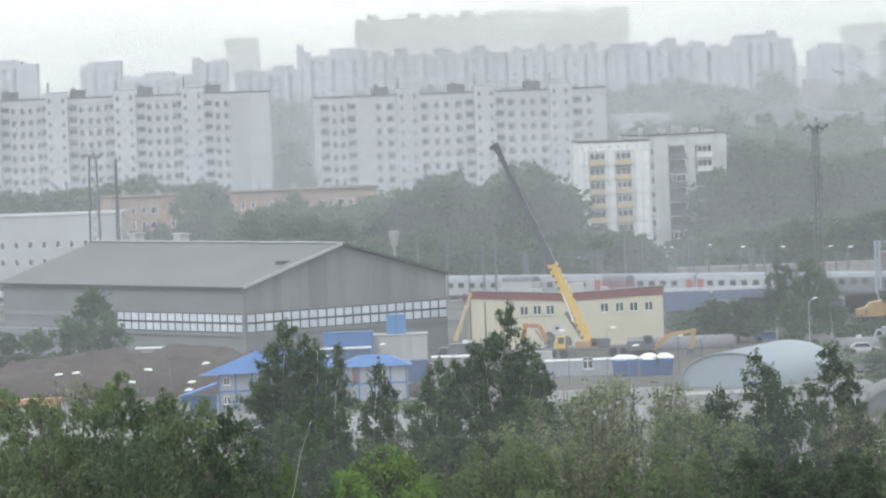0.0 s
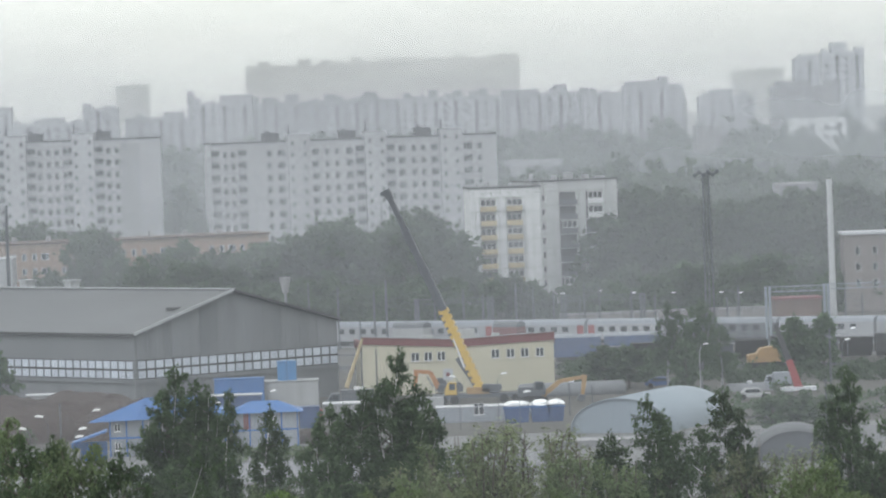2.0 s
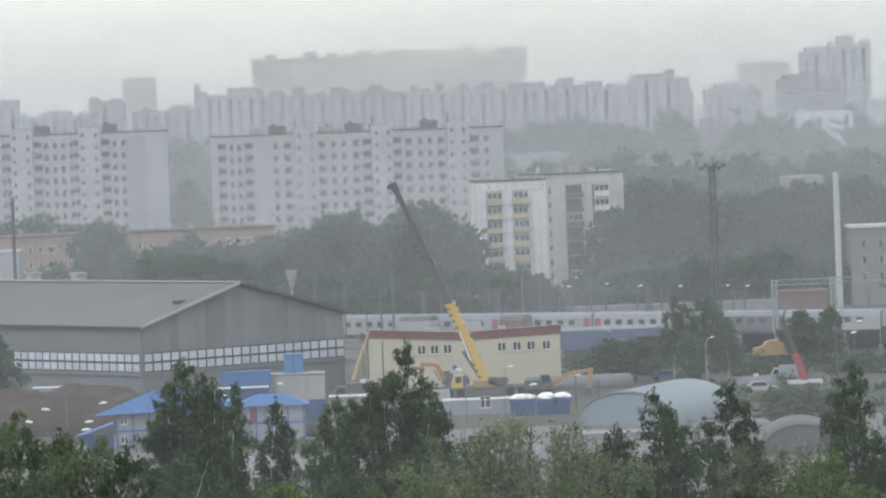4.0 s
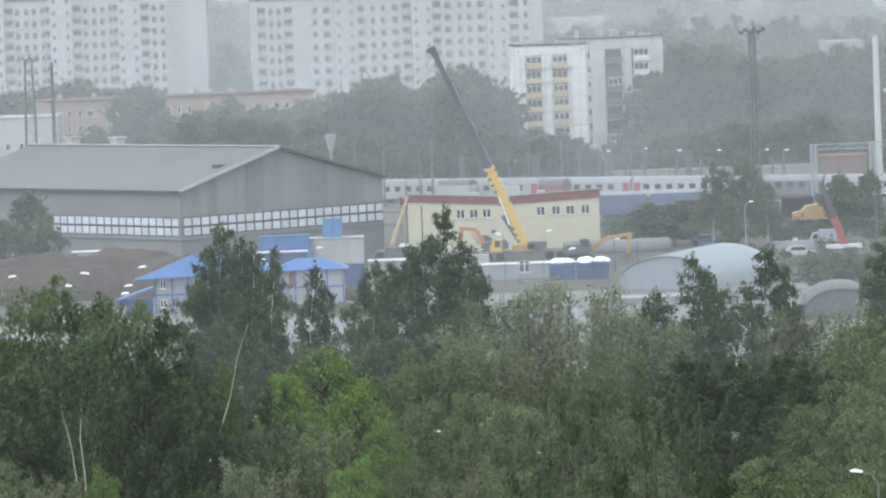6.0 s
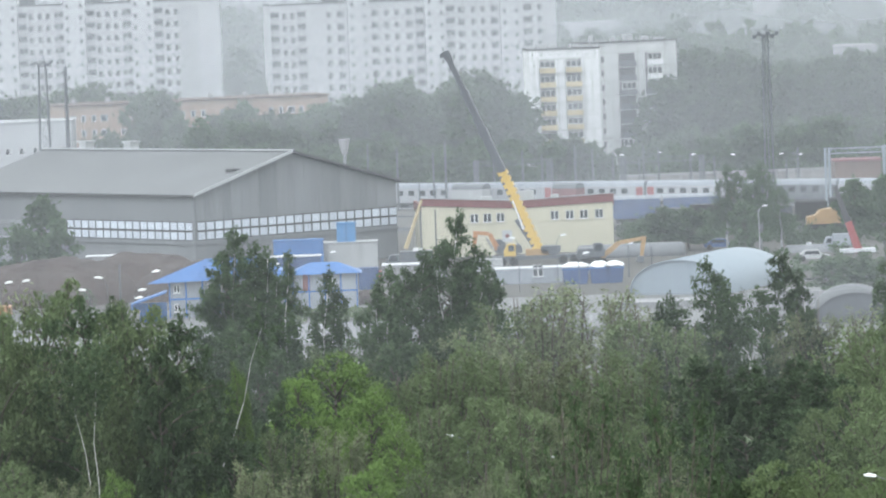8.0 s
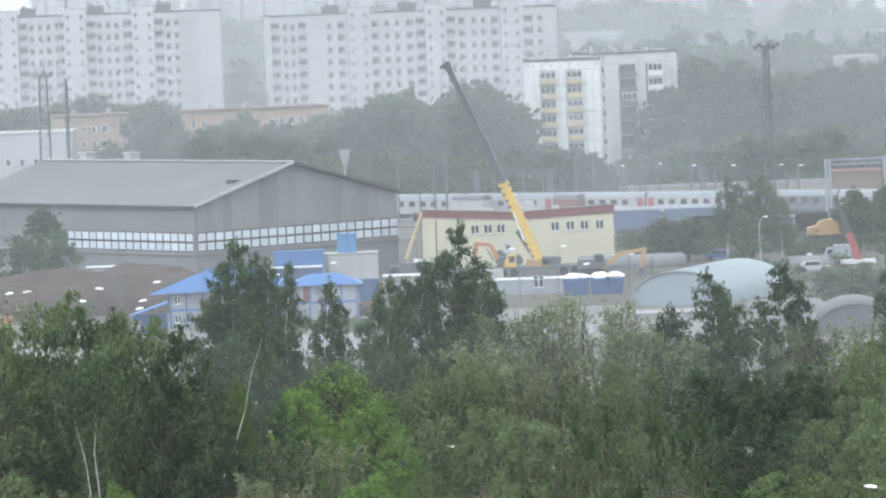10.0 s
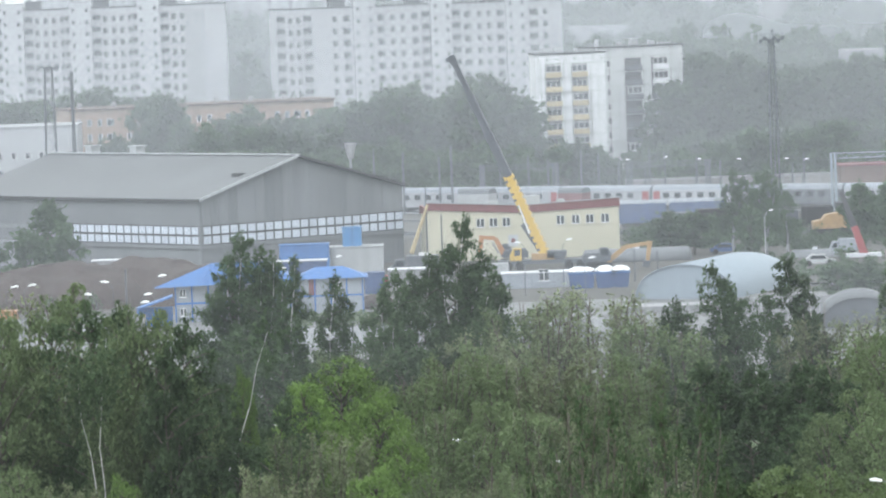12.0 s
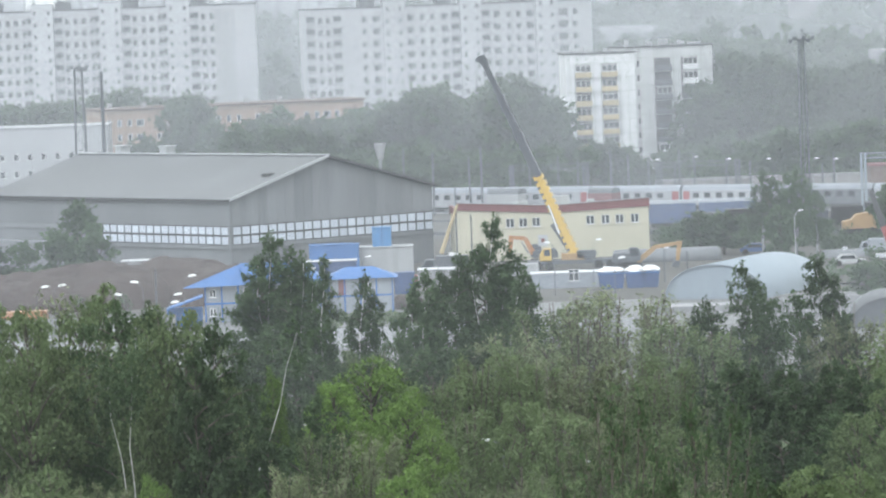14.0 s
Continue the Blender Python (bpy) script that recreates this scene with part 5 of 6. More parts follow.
def box_thing(name, u0, u1, v0, d, depth, m, label, cat, h=None, group="", roof=None):
    """A container or low shed with posts, ribs and a roof sheet."""
    a, b = spot(u0, v0, d), spot(u1, v0, d)
    L, top = b.x - a.x, (h or (a.z + b.z) / 2)
    t = thing(name, (a.x, d, 0), 0, label, cat, group)
    part("body", Geo().box(0, L, 0, depth, 0, top - 0.12).mesh(name + "_body", m), t)
    part("roof", Geo().box(-0.12, L + 0.12, -0.12, depth + 0.12, top - 0.12, top).mesh(name + "_roof", roof or m), t)
    rib = Geo()
    n = max(3, int(L / 0.9))
    for k in range(n + 1):
        x = L * k / n
        rib.box(x - 0.06, x + 0.06, -0.05, 0, 0.1, top - 0.2)
    tagged(part("rib", rib.mesh(name + "_rib", m), t), "", "", "", "stuff")
    return t, L, top


box_thing("shipping_container", 572, 659, 588, 694, 2.5, "wall_blue", "blue container wall beside the warehouse", "container")
t, L, top = box_thing("concrete_shed", 660, 755, 592, 696, 5, "panel_grey", "grey concrete shed against the warehouse", "shed")
b = spot(701, 590, 697)
t = thing("blue_cabin", (b.x - 1.3, 697, top), 0, "light blue cabin standing on the shed roof", "cabin")
part("body", Geo().box(0, 2.6, 0, 2.2, 0, 2.5).mesh("bluecab_body", "tank"), t)
part("roof", Geo().box(-0.1, 2.7, -0.1, 2.3, 2.5, 2.65).mesh("bluecab_roof", "tank"), t)
part("seam", Geo().box(1.25, 1.35, -0.05, 0, 0, 2.5).mesh("bluecab_seam", "navy"), t)
t, L, top = box_thing("site_hut", 966, 1084, 638, 655, 4, "cabin", "grey site hut with a pale flat roof", "hut", None, "", "silver")
part("window", double_window("hut_window", 1.3, 1.5), t, "", (L * 0.63, -0.06, 0.9))
box_thing("white_shed", 1515, 1660, 666, 640, 5, "panel", "long low shed with a white roof", "shed", None, "", "silver")
box_thing("white_shed", 1165, 1330, 698, 600, 5, "concrete", "low grey shed with a wet roof before the hangar", "shed", None, "", "concrete")
box_thing("white_shed", 1655, 1790, 655, 650, 5, "panel", "long low shed with a white roof", "shed", None, "", "silver")
box_thing("white_shed", 765, 880, 631, 668, 4, "concrete", "low grey shed with a wet pale roof", "shed", None, "", "silver")
box_thing("white_shed", 560, 655, 617, 664, 3, "navy", "blue shed with a thin white roof edge", "shed", None, "", "silver")
box_thing("white_shed", 240, 312, 616, 662, 3, "concrete", "small shed with a white canopy roof", "shed", None, "", "silver")


def bins():
    for u, w in ((1108, 3.4), (1150, 2.6), (1178, 2.2)):
        p = spot(u, 655, 650)
        t = thing("blue_skip", (p.x - w / 2, 650, 0), 0, "blue steel skip in the yard", "skip", "blue skips")
        part("body", Geo().prism([(0.25, 0), (w - 0.25, 0), (w, 2.0), (0, 2.0)], 0, 2.2).mesh("skip_body", "navy"), t)
        part("rim", Geo().box(-0.08, w + 0.08, -0.08, 0.05, 1.9, 2.05).mesh("skip_rim", "blue"), t)
        bm = bmesh.new()
        bmesh.ops.create_icosphere(bm, subdivisions=2, radius=1.0)
        for q in bm.verts:
            q.co = Vector((q.co.x * w * 0.52, q.co.y * 0.9, max(q.co.z, -0.2) * 0.6)) * (1 + 0.35 * noise.noise(q.co * 1.7 + Vector((u, 0, 0))))
        me = bpy.data.meshes.new("tarpaulin")
        bm.to_mesh(me)
        bm.free()
        me.materials.append(M["lampw"])
        solo("tarpaulin", me, (p.x, 651, 2.25), 0, "crumpled white tarpaulin heaped over a skip", "tarpaulin", "white tarpaulins")


bins()


def tank(u0, u1, v, d, label):
    """A long horizontal tank on saddles."""
    a, b = spot(u0, v, d), spot(u1, v, d)
    L = b.x - a.x
    t = thing("tank_wagon", (a.x, d, 0), 0, label, "tank wagon", "tank wagons")
    R, zc = 1.35, a.z - 1.2
    xs = [(0, 0.4), (0.15, 1.0), (0.5, R), (L - 0.5, R), (L - 0.15, 1.0), (L, 0.4)]
    part("tank", Geo().tube([(x, 0, zc) for x, _ in xs], [r for _, r in xs], 18).mesh("tank_body", "steel", smooth=True), t, "pale wet metal tank")
    part("frame", Geo().box(0.2, L - 0.2, -1.2, 1.2, zc - 1.7, zc - 1.25).mesh("tank_frame", "boom"), t)
    s = Geo().box(-0.3, 0.3, -1.1, 1.1, 0, zc - 1.25).mesh("tank_saddle", "boom")
    for x in (1.0, L / 2, L - 1.0):
        part("saddle", s, t, "", (x, 0, 0))
    part("dome", Geo().tube([(L / 2, 0, zc + R - 0.1), (L / 2, 0, zc + R + 0.3)], [0.4, 0.35], 10).mesh("tank_dome", "silver"), t)


tank(1108, 1302, 600, 705, "long pale metal tank behind the excavator")
tank(1476, 1566, 600, 700, "long pale metal tank in the yard")


def heap(u, v, d, w, dep, label):
    """A heap of dug earth, lumpy and slumped."""
    p = spot(u, v, d)
    n = 34
    g = Geo()
    v_, f_ = [], []
    for j in range(n + 1):
        for i in range(n + 1):
            x, y = (i / n * 2 - 1), (j / n * 2 - 1)
            r = math.hypot(x, y)
            q = max(0.0, 1 - r ** 2.4) ** 0.6
            nz = noise.fractal(Vector((x * 2.3 + u, y * 2.3, 0.3)), 1.0, 2.0, 5)
            v_.append((x * w, y * dep, max(-0.05, 0.93 * p.z * q * (1 + 0.22 * nz)) if q > 0 else -0.05))
    for j in range(n):
        for i in range(n):
            k = j * (n + 1) + i
            f_.append((k, k + 1, k + n + 2, k + n + 1))
    g.add(v_, f_)
    solo("earth_heap", g.mesh("earth_heap", "dirt"), (p.x, d, 0), 0, label, "earth heap", "earth heaps")


heap(330, 612, 662, 13, 12, "large heap of dark brown dug earth")
heap(420, 625, 655, 9, 10, "slumped end of the dark earth heap")
heap(180, 622, 655, 13, 12, "long heap of dark brown dug earth")
heap(70, 640, 650, 10, 10, "low heap of dark brown dug earth")
heap(742, 676, 628, 2.6, 3, "small heap of pale brown sand")
box_thing("shipping_container", 723, 757, 638, 655, 2.5, "navy", "small blue container behind the site cabins", "container")


# ---------------------------------------------------------------- rails and trains
def train():
    a, b = spot(790, 515, 870), spot(1800, 510, 815)
    ang = math.degrees(math.atan2(b.y - a.y, b.x - a.x))
    u = (b - a).xy.normalized()
    track = Geo()
    for off in (0, 5.5, 11, -60, -65, -28):
        nrm = Vector((-u.y, u.x))
        for s in (-0.76, 0.76):
            p = a.xy - u * 160 + nrm * (off + s)
            q = b.xy + u * 120 + nrm * (off + s)
            track.beam((p.x, p.y, 0.22), (q.x, q.y, 0.22), 0.08, 0.16)
    solo("railway_track", track.mesh("railway_track", "boom"), (0, 0, 0), 0, "parallel steel rails across the yard", "railway", "", "structure")
    bal = Geo()
    p, q = a.xy - u * 160, b.xy + u * 120
    nrm = Vector((-u.y, u.x))
    bal.add([(*(p - nrm * 4), 0.1), (*(q - nrm * 4), 0.1), (*(q + nrm * 16), 0.1), (*(p + nrm * 16), 0.1)], [(0, 1, 2, 3)])
    solo("ballast", bal.mesh("ballast", "panel_grey"), (0, 0, 0), 0, "grey stone ballast under the rails", "ballast", "", "stuff")
    win = Geo().box(-0.55, 0.55, -0.03, 0.02, 0, 0.85).mesh("coach_window", "glass")
    bogie = Geo().box(-1.5, 1.5, -1.1, 1.1, 0.3, 0.9).mesh("coach_bogie", "tyre")

    def coach(s, L, body, roof, label, red=False, off=0.0, windows=True):
        p = a.xy + u * s + nrm * off
        t = thing("railway_coach", (p.x, p.y, 0), ang, label, "railway coach", "railway coaches")
        part("body", Geo().prism([(-1.5, 1.0), (1.5, 1.0), (1.52, 3.4), (-1.52, 3.4)], 0, L).mesh("coach_body", body), t, "", pose(0, 0, 0, 0, 0, -90))
        part("roof", Geo().prism([(-1.53, 3.4), (1.53, 3.4), (1.25, 4.0), (0.5, 4.3), (-0.5, 4.3), (-1.25, 4.0)], 0, L).mesh("coach_roof", roof, smooth=False), t, "pale wet roof", pose(0, 0, 0, 0, 0, -90))
        part("underframe", Geo().box(0.5, L - 0.5, -1.2, 1.2, 0.6, 1.0).mesh("coach_under", "tyre"), t)
        for x in (3.2, L - 3.2):
            part("bogie", bogie, t, "", (x, 0, 0))
        if windows:
            for k in range(int((L - 4) / 2.15)):
                part("window", win, t, "", (2.6 + k * 2.15, -1.53, 2.25))
        if red:
            for x in (0.2, L - 1.4):
                part("end_panel", Geo().box(x, x + 1.2, -1.56, -1.5, 1.1, 3.35).mesh("coach_red", "red"), t, "red end panel")

    for k in range(4):
        coach(-3 + 17.5 * k, 17.0, "rail", "cabin", "grey passenger coach with dark windows and red ends", True)
    for k in range(4):
        coach(67.5 + 17.5 * k, 17.0, "boom" if k == 0 else "rail", "cabin", "dark grey passenger coach with a pale roof" if k == 0 else "grey passenger coach with dark windows", False)
    for k in range(6):
        coach(-110 + 17.5 * k, 17.0, "rail", "cabin", "grey passenger coach with dark windows", True, 5.5)
    coach(34.0, 4.6, "maroon", "boom", "dark red diesel locomotive on the rails", False, -4.5, False)
    coach(14.5, 6.0, "panel_grey", "boom", "grey shunting locomotive on the rails", False, -4.5, False)
    p = spot(1174, 562, 790)
    for k, (x, L) in enumerate(((0, 7.4), (7.9, 9.0))):
        t = thing("freight_wagon", (p.x + x, 790, 0), -1.5, "blue freight wagon with a silver roof", "wagon", "freight wagons")
        part("body", Geo().box(0, L, -1.4, 1.4, 1.0, 4.0).mesh("freight_body", "navy"), t)
        part("roof", Geo().prism([(-1.5, 4.0), (1.5, 4.0), (1.0, 4.45), (-1.0, 4.45)], -0.1, L + 0.1).mesh("freight_roof", "cabin"), t, "silver roof", pose(0, 0, 0, 0, 0, -90))
        part("underframe", Geo().box(0.4, L - 0.4, -1.2, 1.2, 0.3, 1.0).mesh("freight_under", "tyre"), t)
        rib = Geo().box(-0.05, 0.05, -1.46, -1.4, 1.0, 4.0).mesh("freight_rib", "navy")
        for j in range(7):
            part("rib", rib, t, "", (0.3 + j * (L - 0.6) / 6, 0, 0))


train()


def catenary(u, vt, d, h=None, arm=1):
    p = spot(u, vt, d)
    t = thing("catenary_pole", (p.x, d, 0), 0, "grey overhead-line pole beside the rails", "pole", "overhead-line poles")
    part("shaft", Geo().tube([(0, 0, 0), (0, 0, p.z)], [0.2, 0.13], 8).mesh("cat_shaft", "boom"), t)
    part("bracket", Geo().beam((0, 0, p.z - 1.2), (2.6 * arm, 0, p.z - 0.6), 0.09).beam((0, 0, p.z - 2.2), (2.6 * arm, 0, p.z - 1.9), 0.07).mesh("cat_arm", "boom"), t)


for k, u in enumerate((738, 790, 854, 876, 930, 961, 1012, 1047, 1065, 1105, 1136, 1172, 1219, 1226, 1253, 1310, 1352, 1480, 1500, 1690, 1720)):
    catenary(u, 418 + (k * 37 % 30), 858 + (k * 53 % 50), None, 1 if k % 2 else -1)


def portal():
    """Overhead-line portals: paired posts carrying a truss beam."""
    for u0, u1, v, d in ((1552, 1656, 424, 800), (1190, 1330, 440, 885), (930, 1060, 446, 892), (1656, 1790, 418, 830)):
        a, b = spot(u0, v, d), spot(u1, v, d)
        L, z = b.x - a.x, (a.z + b.z) / 2
        t = thing("overhead_line_portal", (a.x, d, 0), 0, "grey steel portal carrying the overhead lines", "portal", "overhead-line portals")
        post = Geo().box(-0.5, -0.12, -0.2, 0.2, 0, z).box(0.12, 0.5, -0.2, 0.2, 0, z)
        for k in range(8):
            post.box(-0.15, 0.15, -0.08, 0.08, 0.6 + k * (z - 1) / 8, 0.75 + k * (z - 1) / 8)
        post = post.mesh("portal_post", "hangar" if d < 840 else "boom")
        part("post", post, t, "", (0, 0, 0))
        part("post", post, t, "", (L, 0, 0))
        g = Geo()
        for zz in (z - 0.1, z - 0.9):
            g.beam((-0.6, 0, zz), (L + 0.6, 0, zz), 0.16, 0.14)
        n = int(L / 0.9)
        for k in range(n):
            g.beam((L * k / n, 0, z - (0.1 if k % 2 else 0.9)), (L * (k + 1) / n, 0, z - (0.9 if k % 2 else 0.1)), 0.08)
        part("truss", g.mesh("portal_truss", "hangar" if d < 840 else "boom"), t)


portal()


def light_mast(u, vt, d, head=True, w=1.0):
    """A tall lattice lighting mast with a floodlight platform."""
    p = spot(u, vt, d)
    t = thing("lighting_mast", (p.x, d, 0), 0, "tall dark lattice floodlight mast", "lighting mast", "lighting masts")
    z = p.z - 1.6
    g = Geo()
    wb, wt = 0.5 * w, 0.26 * w
    for sx in (-1, 1):
        for sy in (-1, 1):
            g.beam((sx * wb, sy * wb, 0), (sx * wt, sy * wt, z), 0.12 if d < 800 else 0.2)
    n = 16
    for k in range(n):
        q0, q1 = k / n, (k + 1) / n
        w0, w1 = wb + (wt - wb) * q0, wb + (wt - wb) * q1
        s = 1 if k % 2 else -1
        g.beam((-s * w0, -w0, z * q0), (s * w1, -w1, z * q1), 0.08 if d < 800 else 0.13)
        g.beam((-w0, -s * w0, z * q0), (-w1, s * w1, z * q1), 0.08 if d < 800 else 0.13)
    if d < 800:
        g.tube([(0, 0, 0), (0, 0, z)], [0.05 * w, 0.05 * w], 8)
    part("shaft", g.mesh("mast_shaft", "boom"), t, "dark steel lattice")
    if head:
        part("platform", Geo().box(-1.9, 1.9, -0.7, 0.7, z, z + 0.18).box(-1.9, 1.9, -0.7, -0.64, z + 0.9, z + 1.0).mesh("mast_platform", "boom"), t)
        lamp = Geo().box(-0.3, 0.3, -0.25, 0.1, -0.25, 0.25).mesh("mast_lamp", "boom")
        for k in range(6):
            part("floodlight", lamp, t, "", (-1.7 + k * 0.68, -0.75, z - 0.15 + 0.5 * (k % 2)))
        part("finial", Geo().tube([(0.2, 0, z), (0.2, 0, z + 1.2), (0.2, 0, z + 1.6)], [0.08, 0.08, 0.25], 6).mesh("mast_tip", "boom"), t)


light_mast(1441, 208, 775, True, 1.5)
light_mast(163, 260, 880, True, 2.3)
light_mast(204, 265, 884, False, 0.45)


def pole_light(u, v, d, flip=1, m="pole", reach=1.6, size=1.0):
    """A street lamp: tapered pole, curved arm, flat white head."""
    p = spot(u, v, d)
    t = thing("street_lamp", (p.x - reach * flip, d, 0), 0, "street lamp with a white head on a slim pole", "street lamp", "street lamps")
    h = p.z
    part("pole", Geo().tube([(0, 0, 0), (0, 0, h * 0.6), (0, 0, h - 0.8), (0.3 * flip, 0, h - 0.25), (reach * flip, 0, h)], [0.03, 0.026, 0.024, 0.02, 0.02] if d < 560 and d > 400 else [0.05, 0.045, 0.04, 0.03, 0.03], 7).mesh("lamp_pole", m), t)
    part("lamp_head", Geo().prism([(0, -0.05), (0.9, 0.06), (0.95, 0.18), (0.5, 0.26), (0.05, 0.12)] if flip > 0 else [(0, -0.05), (0.05, 0.12), (-0.5, 0.26), (-0.95, 0.18), (-0.9, 0.06)], -0.2, 0.2).mesh("lamp_head", "lampw"), t, "white lamp head", Matrix.Translation((reach * flip * 0.9, 0, h - 0.05)) @ Matrix.Diagonal((size, size, size, 1)))


for u, v, d, f in ((97, 664, 500, 1), (128, 661, 505, 1), (238, 677, 480, -1), (268, 655, 500, -1), (358, 644, 510, 1), (333, 677, 490, 1), (327, 691, 480, 1), (570, 632, 520, 1),
                   (998, 585, 640, -1), (1080, 580, 650, 1), (1120, 612, 560, 1), (1738, 972, 300, 1), (1638, 1008, 285, -1), (890, 936, 352, -1), (1058, 976, 338, 1),
                   (1700, 500, 700, 1), (1690, 520, 690, 1), (672, 610, 640, 1), (1252, 434, 902, 1), (1312, 437, 905, 1), (1389, 437, 900, -1), (1467, 436, 904, 1), (1502, 437, 900, 1), (1192, 438, 905, -1)):
    pole_light(u, v, d, f, "boom" if d > 400 else "pole", 1.0 if d < 400 else 0.5, 0.72 if d < 400 else 0.85)

pole_light(1439, 528, 672, 1, "pole_lt", 0.6, 0.7)


def post(u, v0, d, r, m, label, cat="post"):
    p = spot(u, v0, d)
    solo("post", Geo().tube([(0, 0, 0), (0, 0, p.z)], [r, r * 0.85], 10).mesh("post", m), (p.x, d, 0), 0, label, cat, "posts in the yard")


post(1661, 235, 905, 0.62, "pole_lt", "tall pale concrete post above the trees")
post(1404, 92, 1955, 1.0, "block_dark", "dark chimney beside the distant high-rises", "chimney")
for u, v, d in ((1200, 597, 660), (1241, 600, 660), (858, 535, 700), (830, 487, 700), (1655, 590, 560), (299, 632, 640), (1497 + 165, 500, 640), (875, 415, 850)):
    post(u, v, d, 0.11 if d < 800 else 0.22, "boom", "thin dark steel post in the yard")


def hopper():
    p = spot(698, 436, 860)
    t = thing("hopper", (p.x, 860, 0), 0, "pale grey funnel-shaped hopper on a slim support", "hopper")
    part("funnel", Geo().tube([(0, 0, p.z), (0, 0, p.z + 2.6)], [0.5, 1.0], 12).mesh("hopper_funnel", "concrete"), t)
    part("support", Geo().tube([(0, 0, 0), (0, 0, p.z)], [0.25, 0.25], 8).mesh("hopper_leg", "pole"), t)
    p = spot(985, 588, 705)
    t = thing("notice_board", (p.x, 700, 0), 0, "white board with a red disc on a post", "sign")
    part("board", Geo().box(-0.7, 0.7, -0.03, 0.03, p.z, p.z + 1.6).mesh("board", "panel"), t)
    part("disc", Geo().tube([(0, -0.06, p.z + 0.8), (0, -0.03, p.z + 0.8)], [0.3, 0.3], 14).mesh("board_disc", "maroon"), t)
    part("post", Geo().box(-0.06, 0.06, 0.03, 0.1, 0, p.z + 0.4).mesh("board_post", "pole"), t)
    a = spot(1688, 332, 930)
    t = thing("grey_house", (a.x, 930, 0), 0, "brown-grey brick house with a pale roof edge by the rails", "house")
    part("wall", Geo().box(0, 14, 0, 9, 0, a.z - 0.3).mesh("grey_house_wall", "brown"), t)
    part("roof", Geo().box(-0.3, 14.3, -0.3, 9.3, a.z - 0.3, a.z + 0.2).mesh("grey_house_roof", "silver"), t)
    w = block_window("grey_house_window", 0.95, 1.5, False, 0.05)
    for k in range(3):
        for i in range(4):
            part("window", w, t, "", (2.4 + i * 3.2, -0.02, a.z - 4.0 - 3 * k))
    a, b = spot(1185, 458, 918), spot(1570, 458, 918)
    t = thing("boundary_wall", (a.x, 918, 0), 0, "long dull brown wall with a pale coping beyond the rails", "wall")
    n = 18
    bay = Geo().box(0.1, (b.x - a.x) / n - 0.1, 0.0, 0.3, 0, b.z - 0.5).mesh("boundary_panel", "block_dark")
    pier = Geo().box(-0.15, 0.15, -0.1, 0.35, 0, b.z - 0.4).mesh("boundary_pier", "concrete")
    for k in range(n):
        part("panel", bay, t, "", ((b.x - a.x) * k / n, 0, 0))
        part("pier", pier, t, "", ((b.x - a.x) * k / n, 0, 0))
    part("coping", Geo().box(-0.2, b.x - a.x + 0.2, -0.15, 0.45, b.z - 0.5, b.z - 0.1).mesh("boundary_coping", "concrete"), t, "pale concrete coping")
    a, b = spot(1566, 450, 898), spot(1648, 450, 898)
    t = thing("brick_shed", (a.x, 898, 0), 0, "low red-brown brick shed beyond the rails", "shed")
    part("wall", Geo().box(0, b.x - a.x, 0, 8, 0, a.z).mesh("brick_shed_wall", "rust"), t)
    part("roof", Geo().box(-0.2, b.x - a.x + 0.2, -0.2, 8, a.z, a.z + 0.3).mesh("brick_shed_roof", "maroon"), t)


hopper()


# ---------------------------------------------------------------- parked vehicles and scrub
def vehicle(u, v, d, L, H, m, label, kind="van", rz=0.0):
    """A parked van or truck: body, cab, windscreen, wheels."""
    p = spot(u, v, d)
    t = thing(kind, (p.x, d, 0), rz, label, kind, "parked vehicles")
    c = L * 0.3
    if kind == "car":
        part("body", Geo().prism([(0, 0.35), (L, 0.35), (L, 0.8), (L * 0.78, 0.9), (L * 0.66, H), (L * 0.25, H), (L * 0.1, 0.95), (0, 0.85)], -0.85, 0.85).mesh("car_body", m), t)
        part("side_window", Geo().prism([(L * 0.2, 0.95), (L * 0.72, 0.95), (L * 0.63, H - 0.1), (L * 0.27, H - 0.1)], -0.87, -0.85).mesh("car_glass", "glass"), t)
    else:
        part("cargo_body", Geo().box(c + 0.1, L, -1.15, 1.15, 0.8, H).mesh("van_cargo", m), t)
        part("cab", Geo().prism([(0, 0.5), (c, 0.5), (c, H * 0.85), (c * 0.35, H * 0.85), (0, H * 0.5)], -1.1, 1.1).mesh("van_cab", m), t)
        part("side_window", Geo().prism([(c * 0.15, H * 0.52), (c * 0.85, H * 0.52), (c * 0.85, H * 0.78), (c * 0.4, H * 0.78)], -1.13, -1.1).mesh("van_glass", "glass"), t)
        part("chassis", Geo().box(c, L - 0.2, -0.9, 0.9, 0.5, 0.8).mesh("van_chassis", "tyre"), t)
    w = Geo().tube([(0, -0.12, 0), (0, 0.12, 0)], [0.38, 0.38], 12).mesh("van_wheel", "tyre")
    for x in (L * 0.17, L * 0.8):
        for y in (-0.9, 0.9):
            part("wheel", w, t, "", (x, y, 0.38))


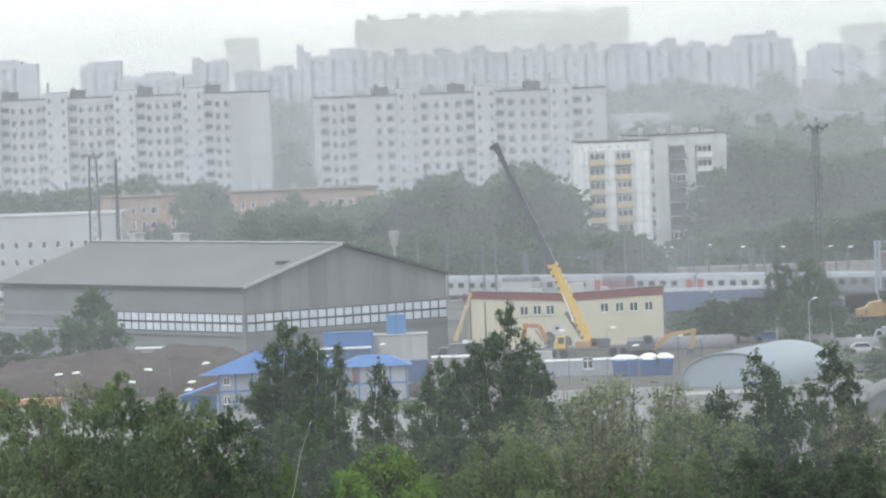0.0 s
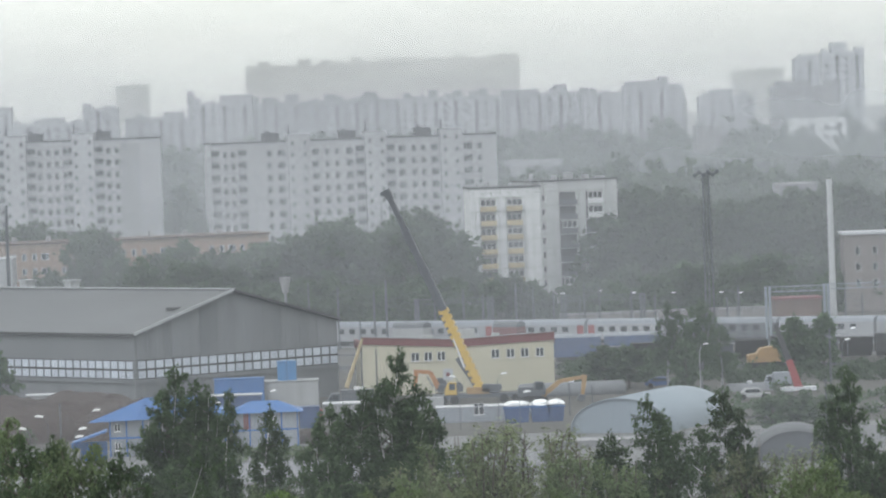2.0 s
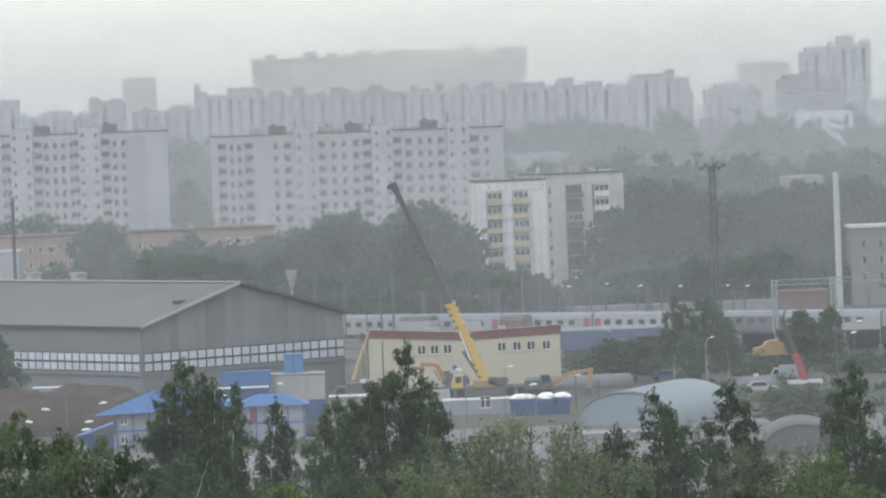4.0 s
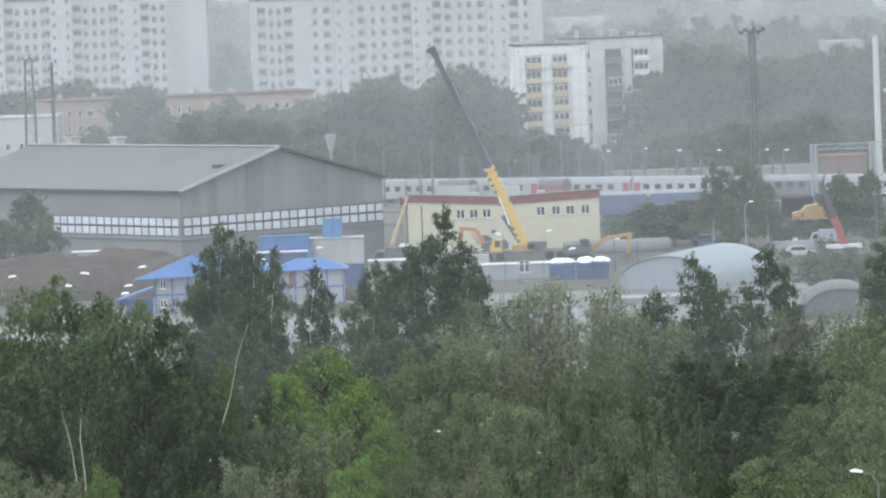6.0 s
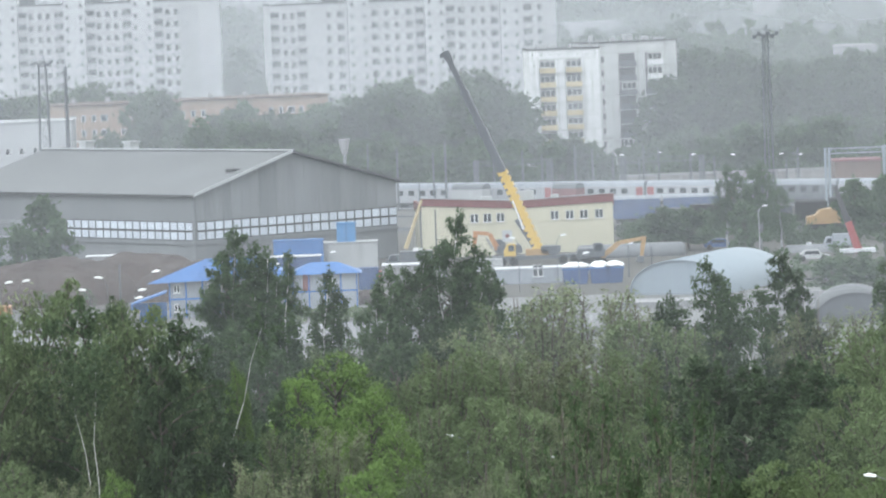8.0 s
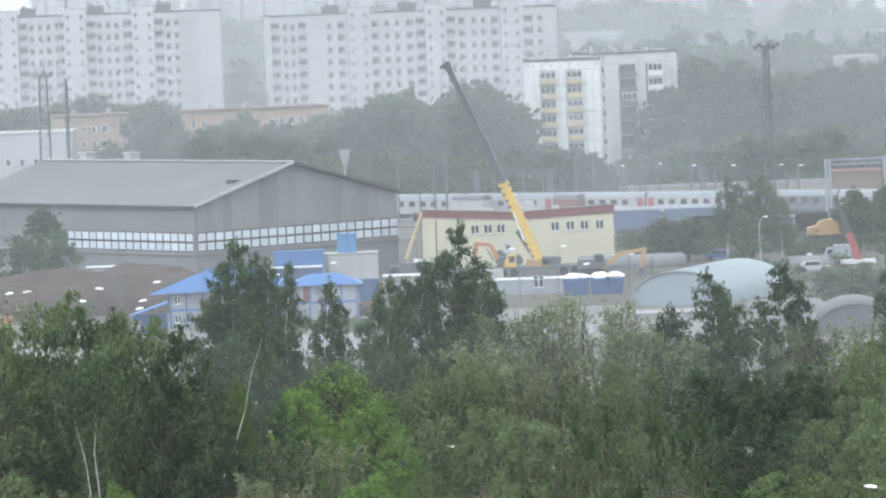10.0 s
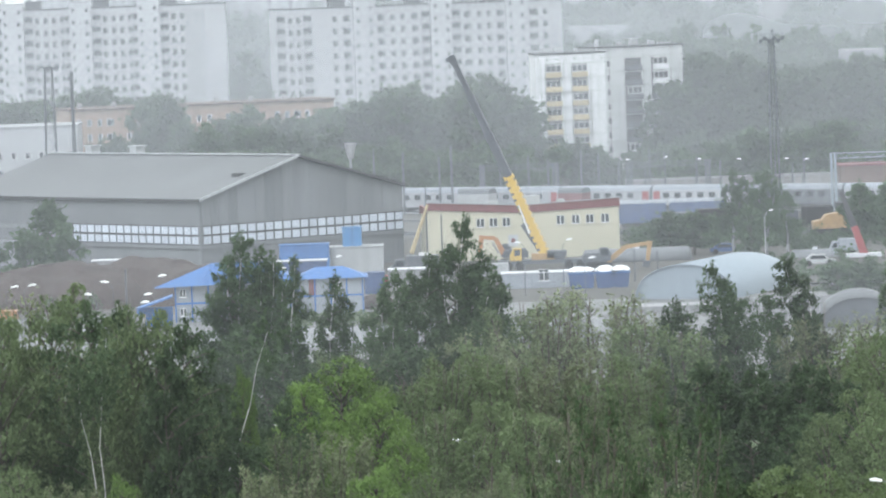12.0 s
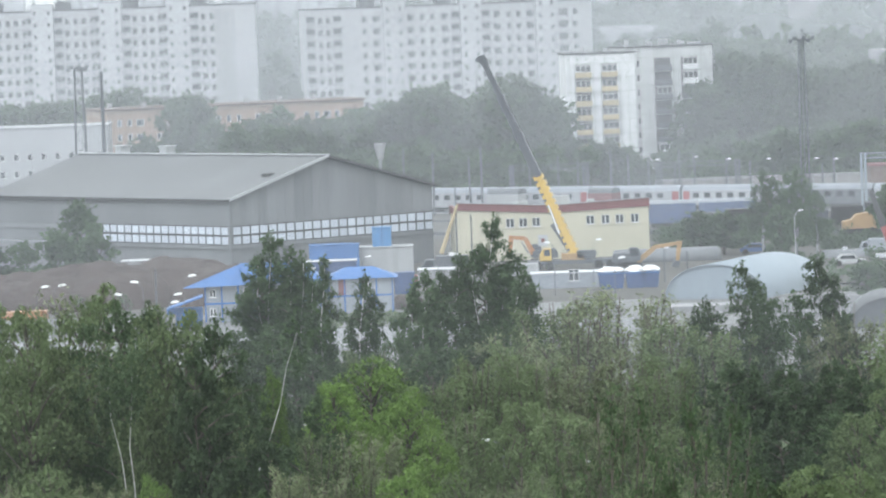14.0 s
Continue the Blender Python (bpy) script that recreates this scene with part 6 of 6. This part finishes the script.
for u, v, d, L, H, m, lab, k in (
        (1335, 600, 715, 4.4, 1.5, "navy", "dark blue car parked in the yard", "car"), (1548, 600, 700, 3.6, 2.4, "cabin", "grey box truck parked by the tank", "truck"),
        (690, 640, 668, 4.3, 1.5, "boom", "dark car parked by the concrete shed", "car"), (725, 640, 670, 4.3, 1.5, "red", "dull red car parked by the concrete shed", "car"),
        (770, 620, 690, 6.5, 2.8, "boom", "dark lorry beside the warehouse", "truck"), (1090, 640, 668, 4.4, 1.5, "panel", "pale car parked in the yard", "car"),
        (1500, 630, 680, 4.4, 1.5, "panel_grey", "grey car parked in the yard", "car"), (10, 690, 600, 6.5, 3.2, "orange", "orange lorry behind the fence", "truck"),
        (-45, 690, 602, 6.0, 3.0, "orange", "orange tipper behind the fence", "truck"), (905, 640, 672, 5.5, 2.4, "panel_grey", "grey van behind the hut", "van")):
    vehicle(u, v, d, L, H, m, lab, k)


def flat_wagons():
    for k in range(9):
        p = spot(1250 + k * 62, 590, 782 - 1.2 * k)
        t = thing("freight_wagon", (p.x, p.y, 0), -1.0, "dark open freight wagon on a siding", "wagon", "freight wagons")
        L = 4.9
        part("body", Geo().prism([(-1.4, 1.0), (1.4, 1.0), (1.5, 2.7 + 0.5 * (k % 3)), (-1.5, 2.7 + 0.5 * (k % 3))], 0, L).mesh("open_body", ("boom", "tyre", "dark")[k % 3]), t, "", pose(0, 0, 0, 0, 0, -90))
        part("underframe", Geo().box(0.2, L - 0.2, -1.1, 1.1, 0.3, 1.0).mesh("open_under", "tyre"), t)


flat_wagons()


def scrub(name, u0, u1, v0, v1, d0, d1, n, h, key, seed, label):
    """Low bushes and weeds, too many to count."""
    r = random.Random(seed)
    cs, ss = [], []
    for _ in range(n):
        d = r.uniform(d0, d1)
        x = spot(r.uniform(u0, u1), 600, d).x
        k = h * r.uniform(0.4, 1.0)
        for _ in range(5):
            cs.append((x + r.gauss(0, 0.6 * k), d + r.gauss(0, 0.6 * k), k * r.uniform(0.1, 0.9)))
            ss.append(0.45 * k)
    solo(name, leaf_cloud(name, cs, ss, 16, 0.26, 0.1, key, seed), (0, 0, 0), 0, label, "bushes", "", "stuff")


scrub("yard_scrub", 1180, 1500, 0, 0, 725, 775, 95, 2.4, "leaf_far", 51, "dark low bushes beside the sidings")
scrub("yard_scrub", 1480, 1780, 0, 0, 712, 746, 90, 1.7, "leaf_far", 55, "dark weeds and brambles between the sidings")
scrub("yard_scrub", 1380, 1760, 0, 0, 640, 700, 40, 1.5, "leaf_far", 52, "green weeds and bushes in the yard")
scrub("yard_scrub", -80, 240, 0, 0, 640, 672, 70, 2.2, "leaf_far", 53, "bushes at the foot of the earth heaps")
scrub("yard_scrub", 560, 900, 0, 0, 575, 612, 60, 1.3, "leaf_mid", 54, "weeds behind the concrete fence")


# ---------------------------------------------------------------- concrete fence before the trees
def fence(u0, u1, d, h, label, skin="concrete"):
    a, b = spot(u0, 760, d), spot(u1, 760, d)
    t = thing("concrete_fence", (a.x, d, 0), 0, label, "fence", "concrete fences")
    panel = Geo().box(0.06, 2.44, -0.06, 0.06, 0.1, h - 0.25).box(0.0, 2.5, -0.09, 0.09, h - 0.25, h).mesh("fence_panel", skin)
    pst = Geo().box(-0.1, 0.1, -0.12, 0.12, 0, h + 0.02).mesh("fence_post", "panel_grey")
    n = int((b.x - a.x) / 2.5)
    for k in range(n):
        part("panel", panel, t, "", (2.5 * k, 0, 0))
        part("post", pst, t, "", (2.5 * k, -0.02, 0))


fence(-150, 1180, 563, 2.3, "long pale grey concrete panel fence behind the trees", "fence_pale")
fence(-150, 360, 597, 2.3, "pale concrete panel fence along the yard")
fence(1340, 1900, 585, 2.4, "pale concrete panel fence behind the birches")
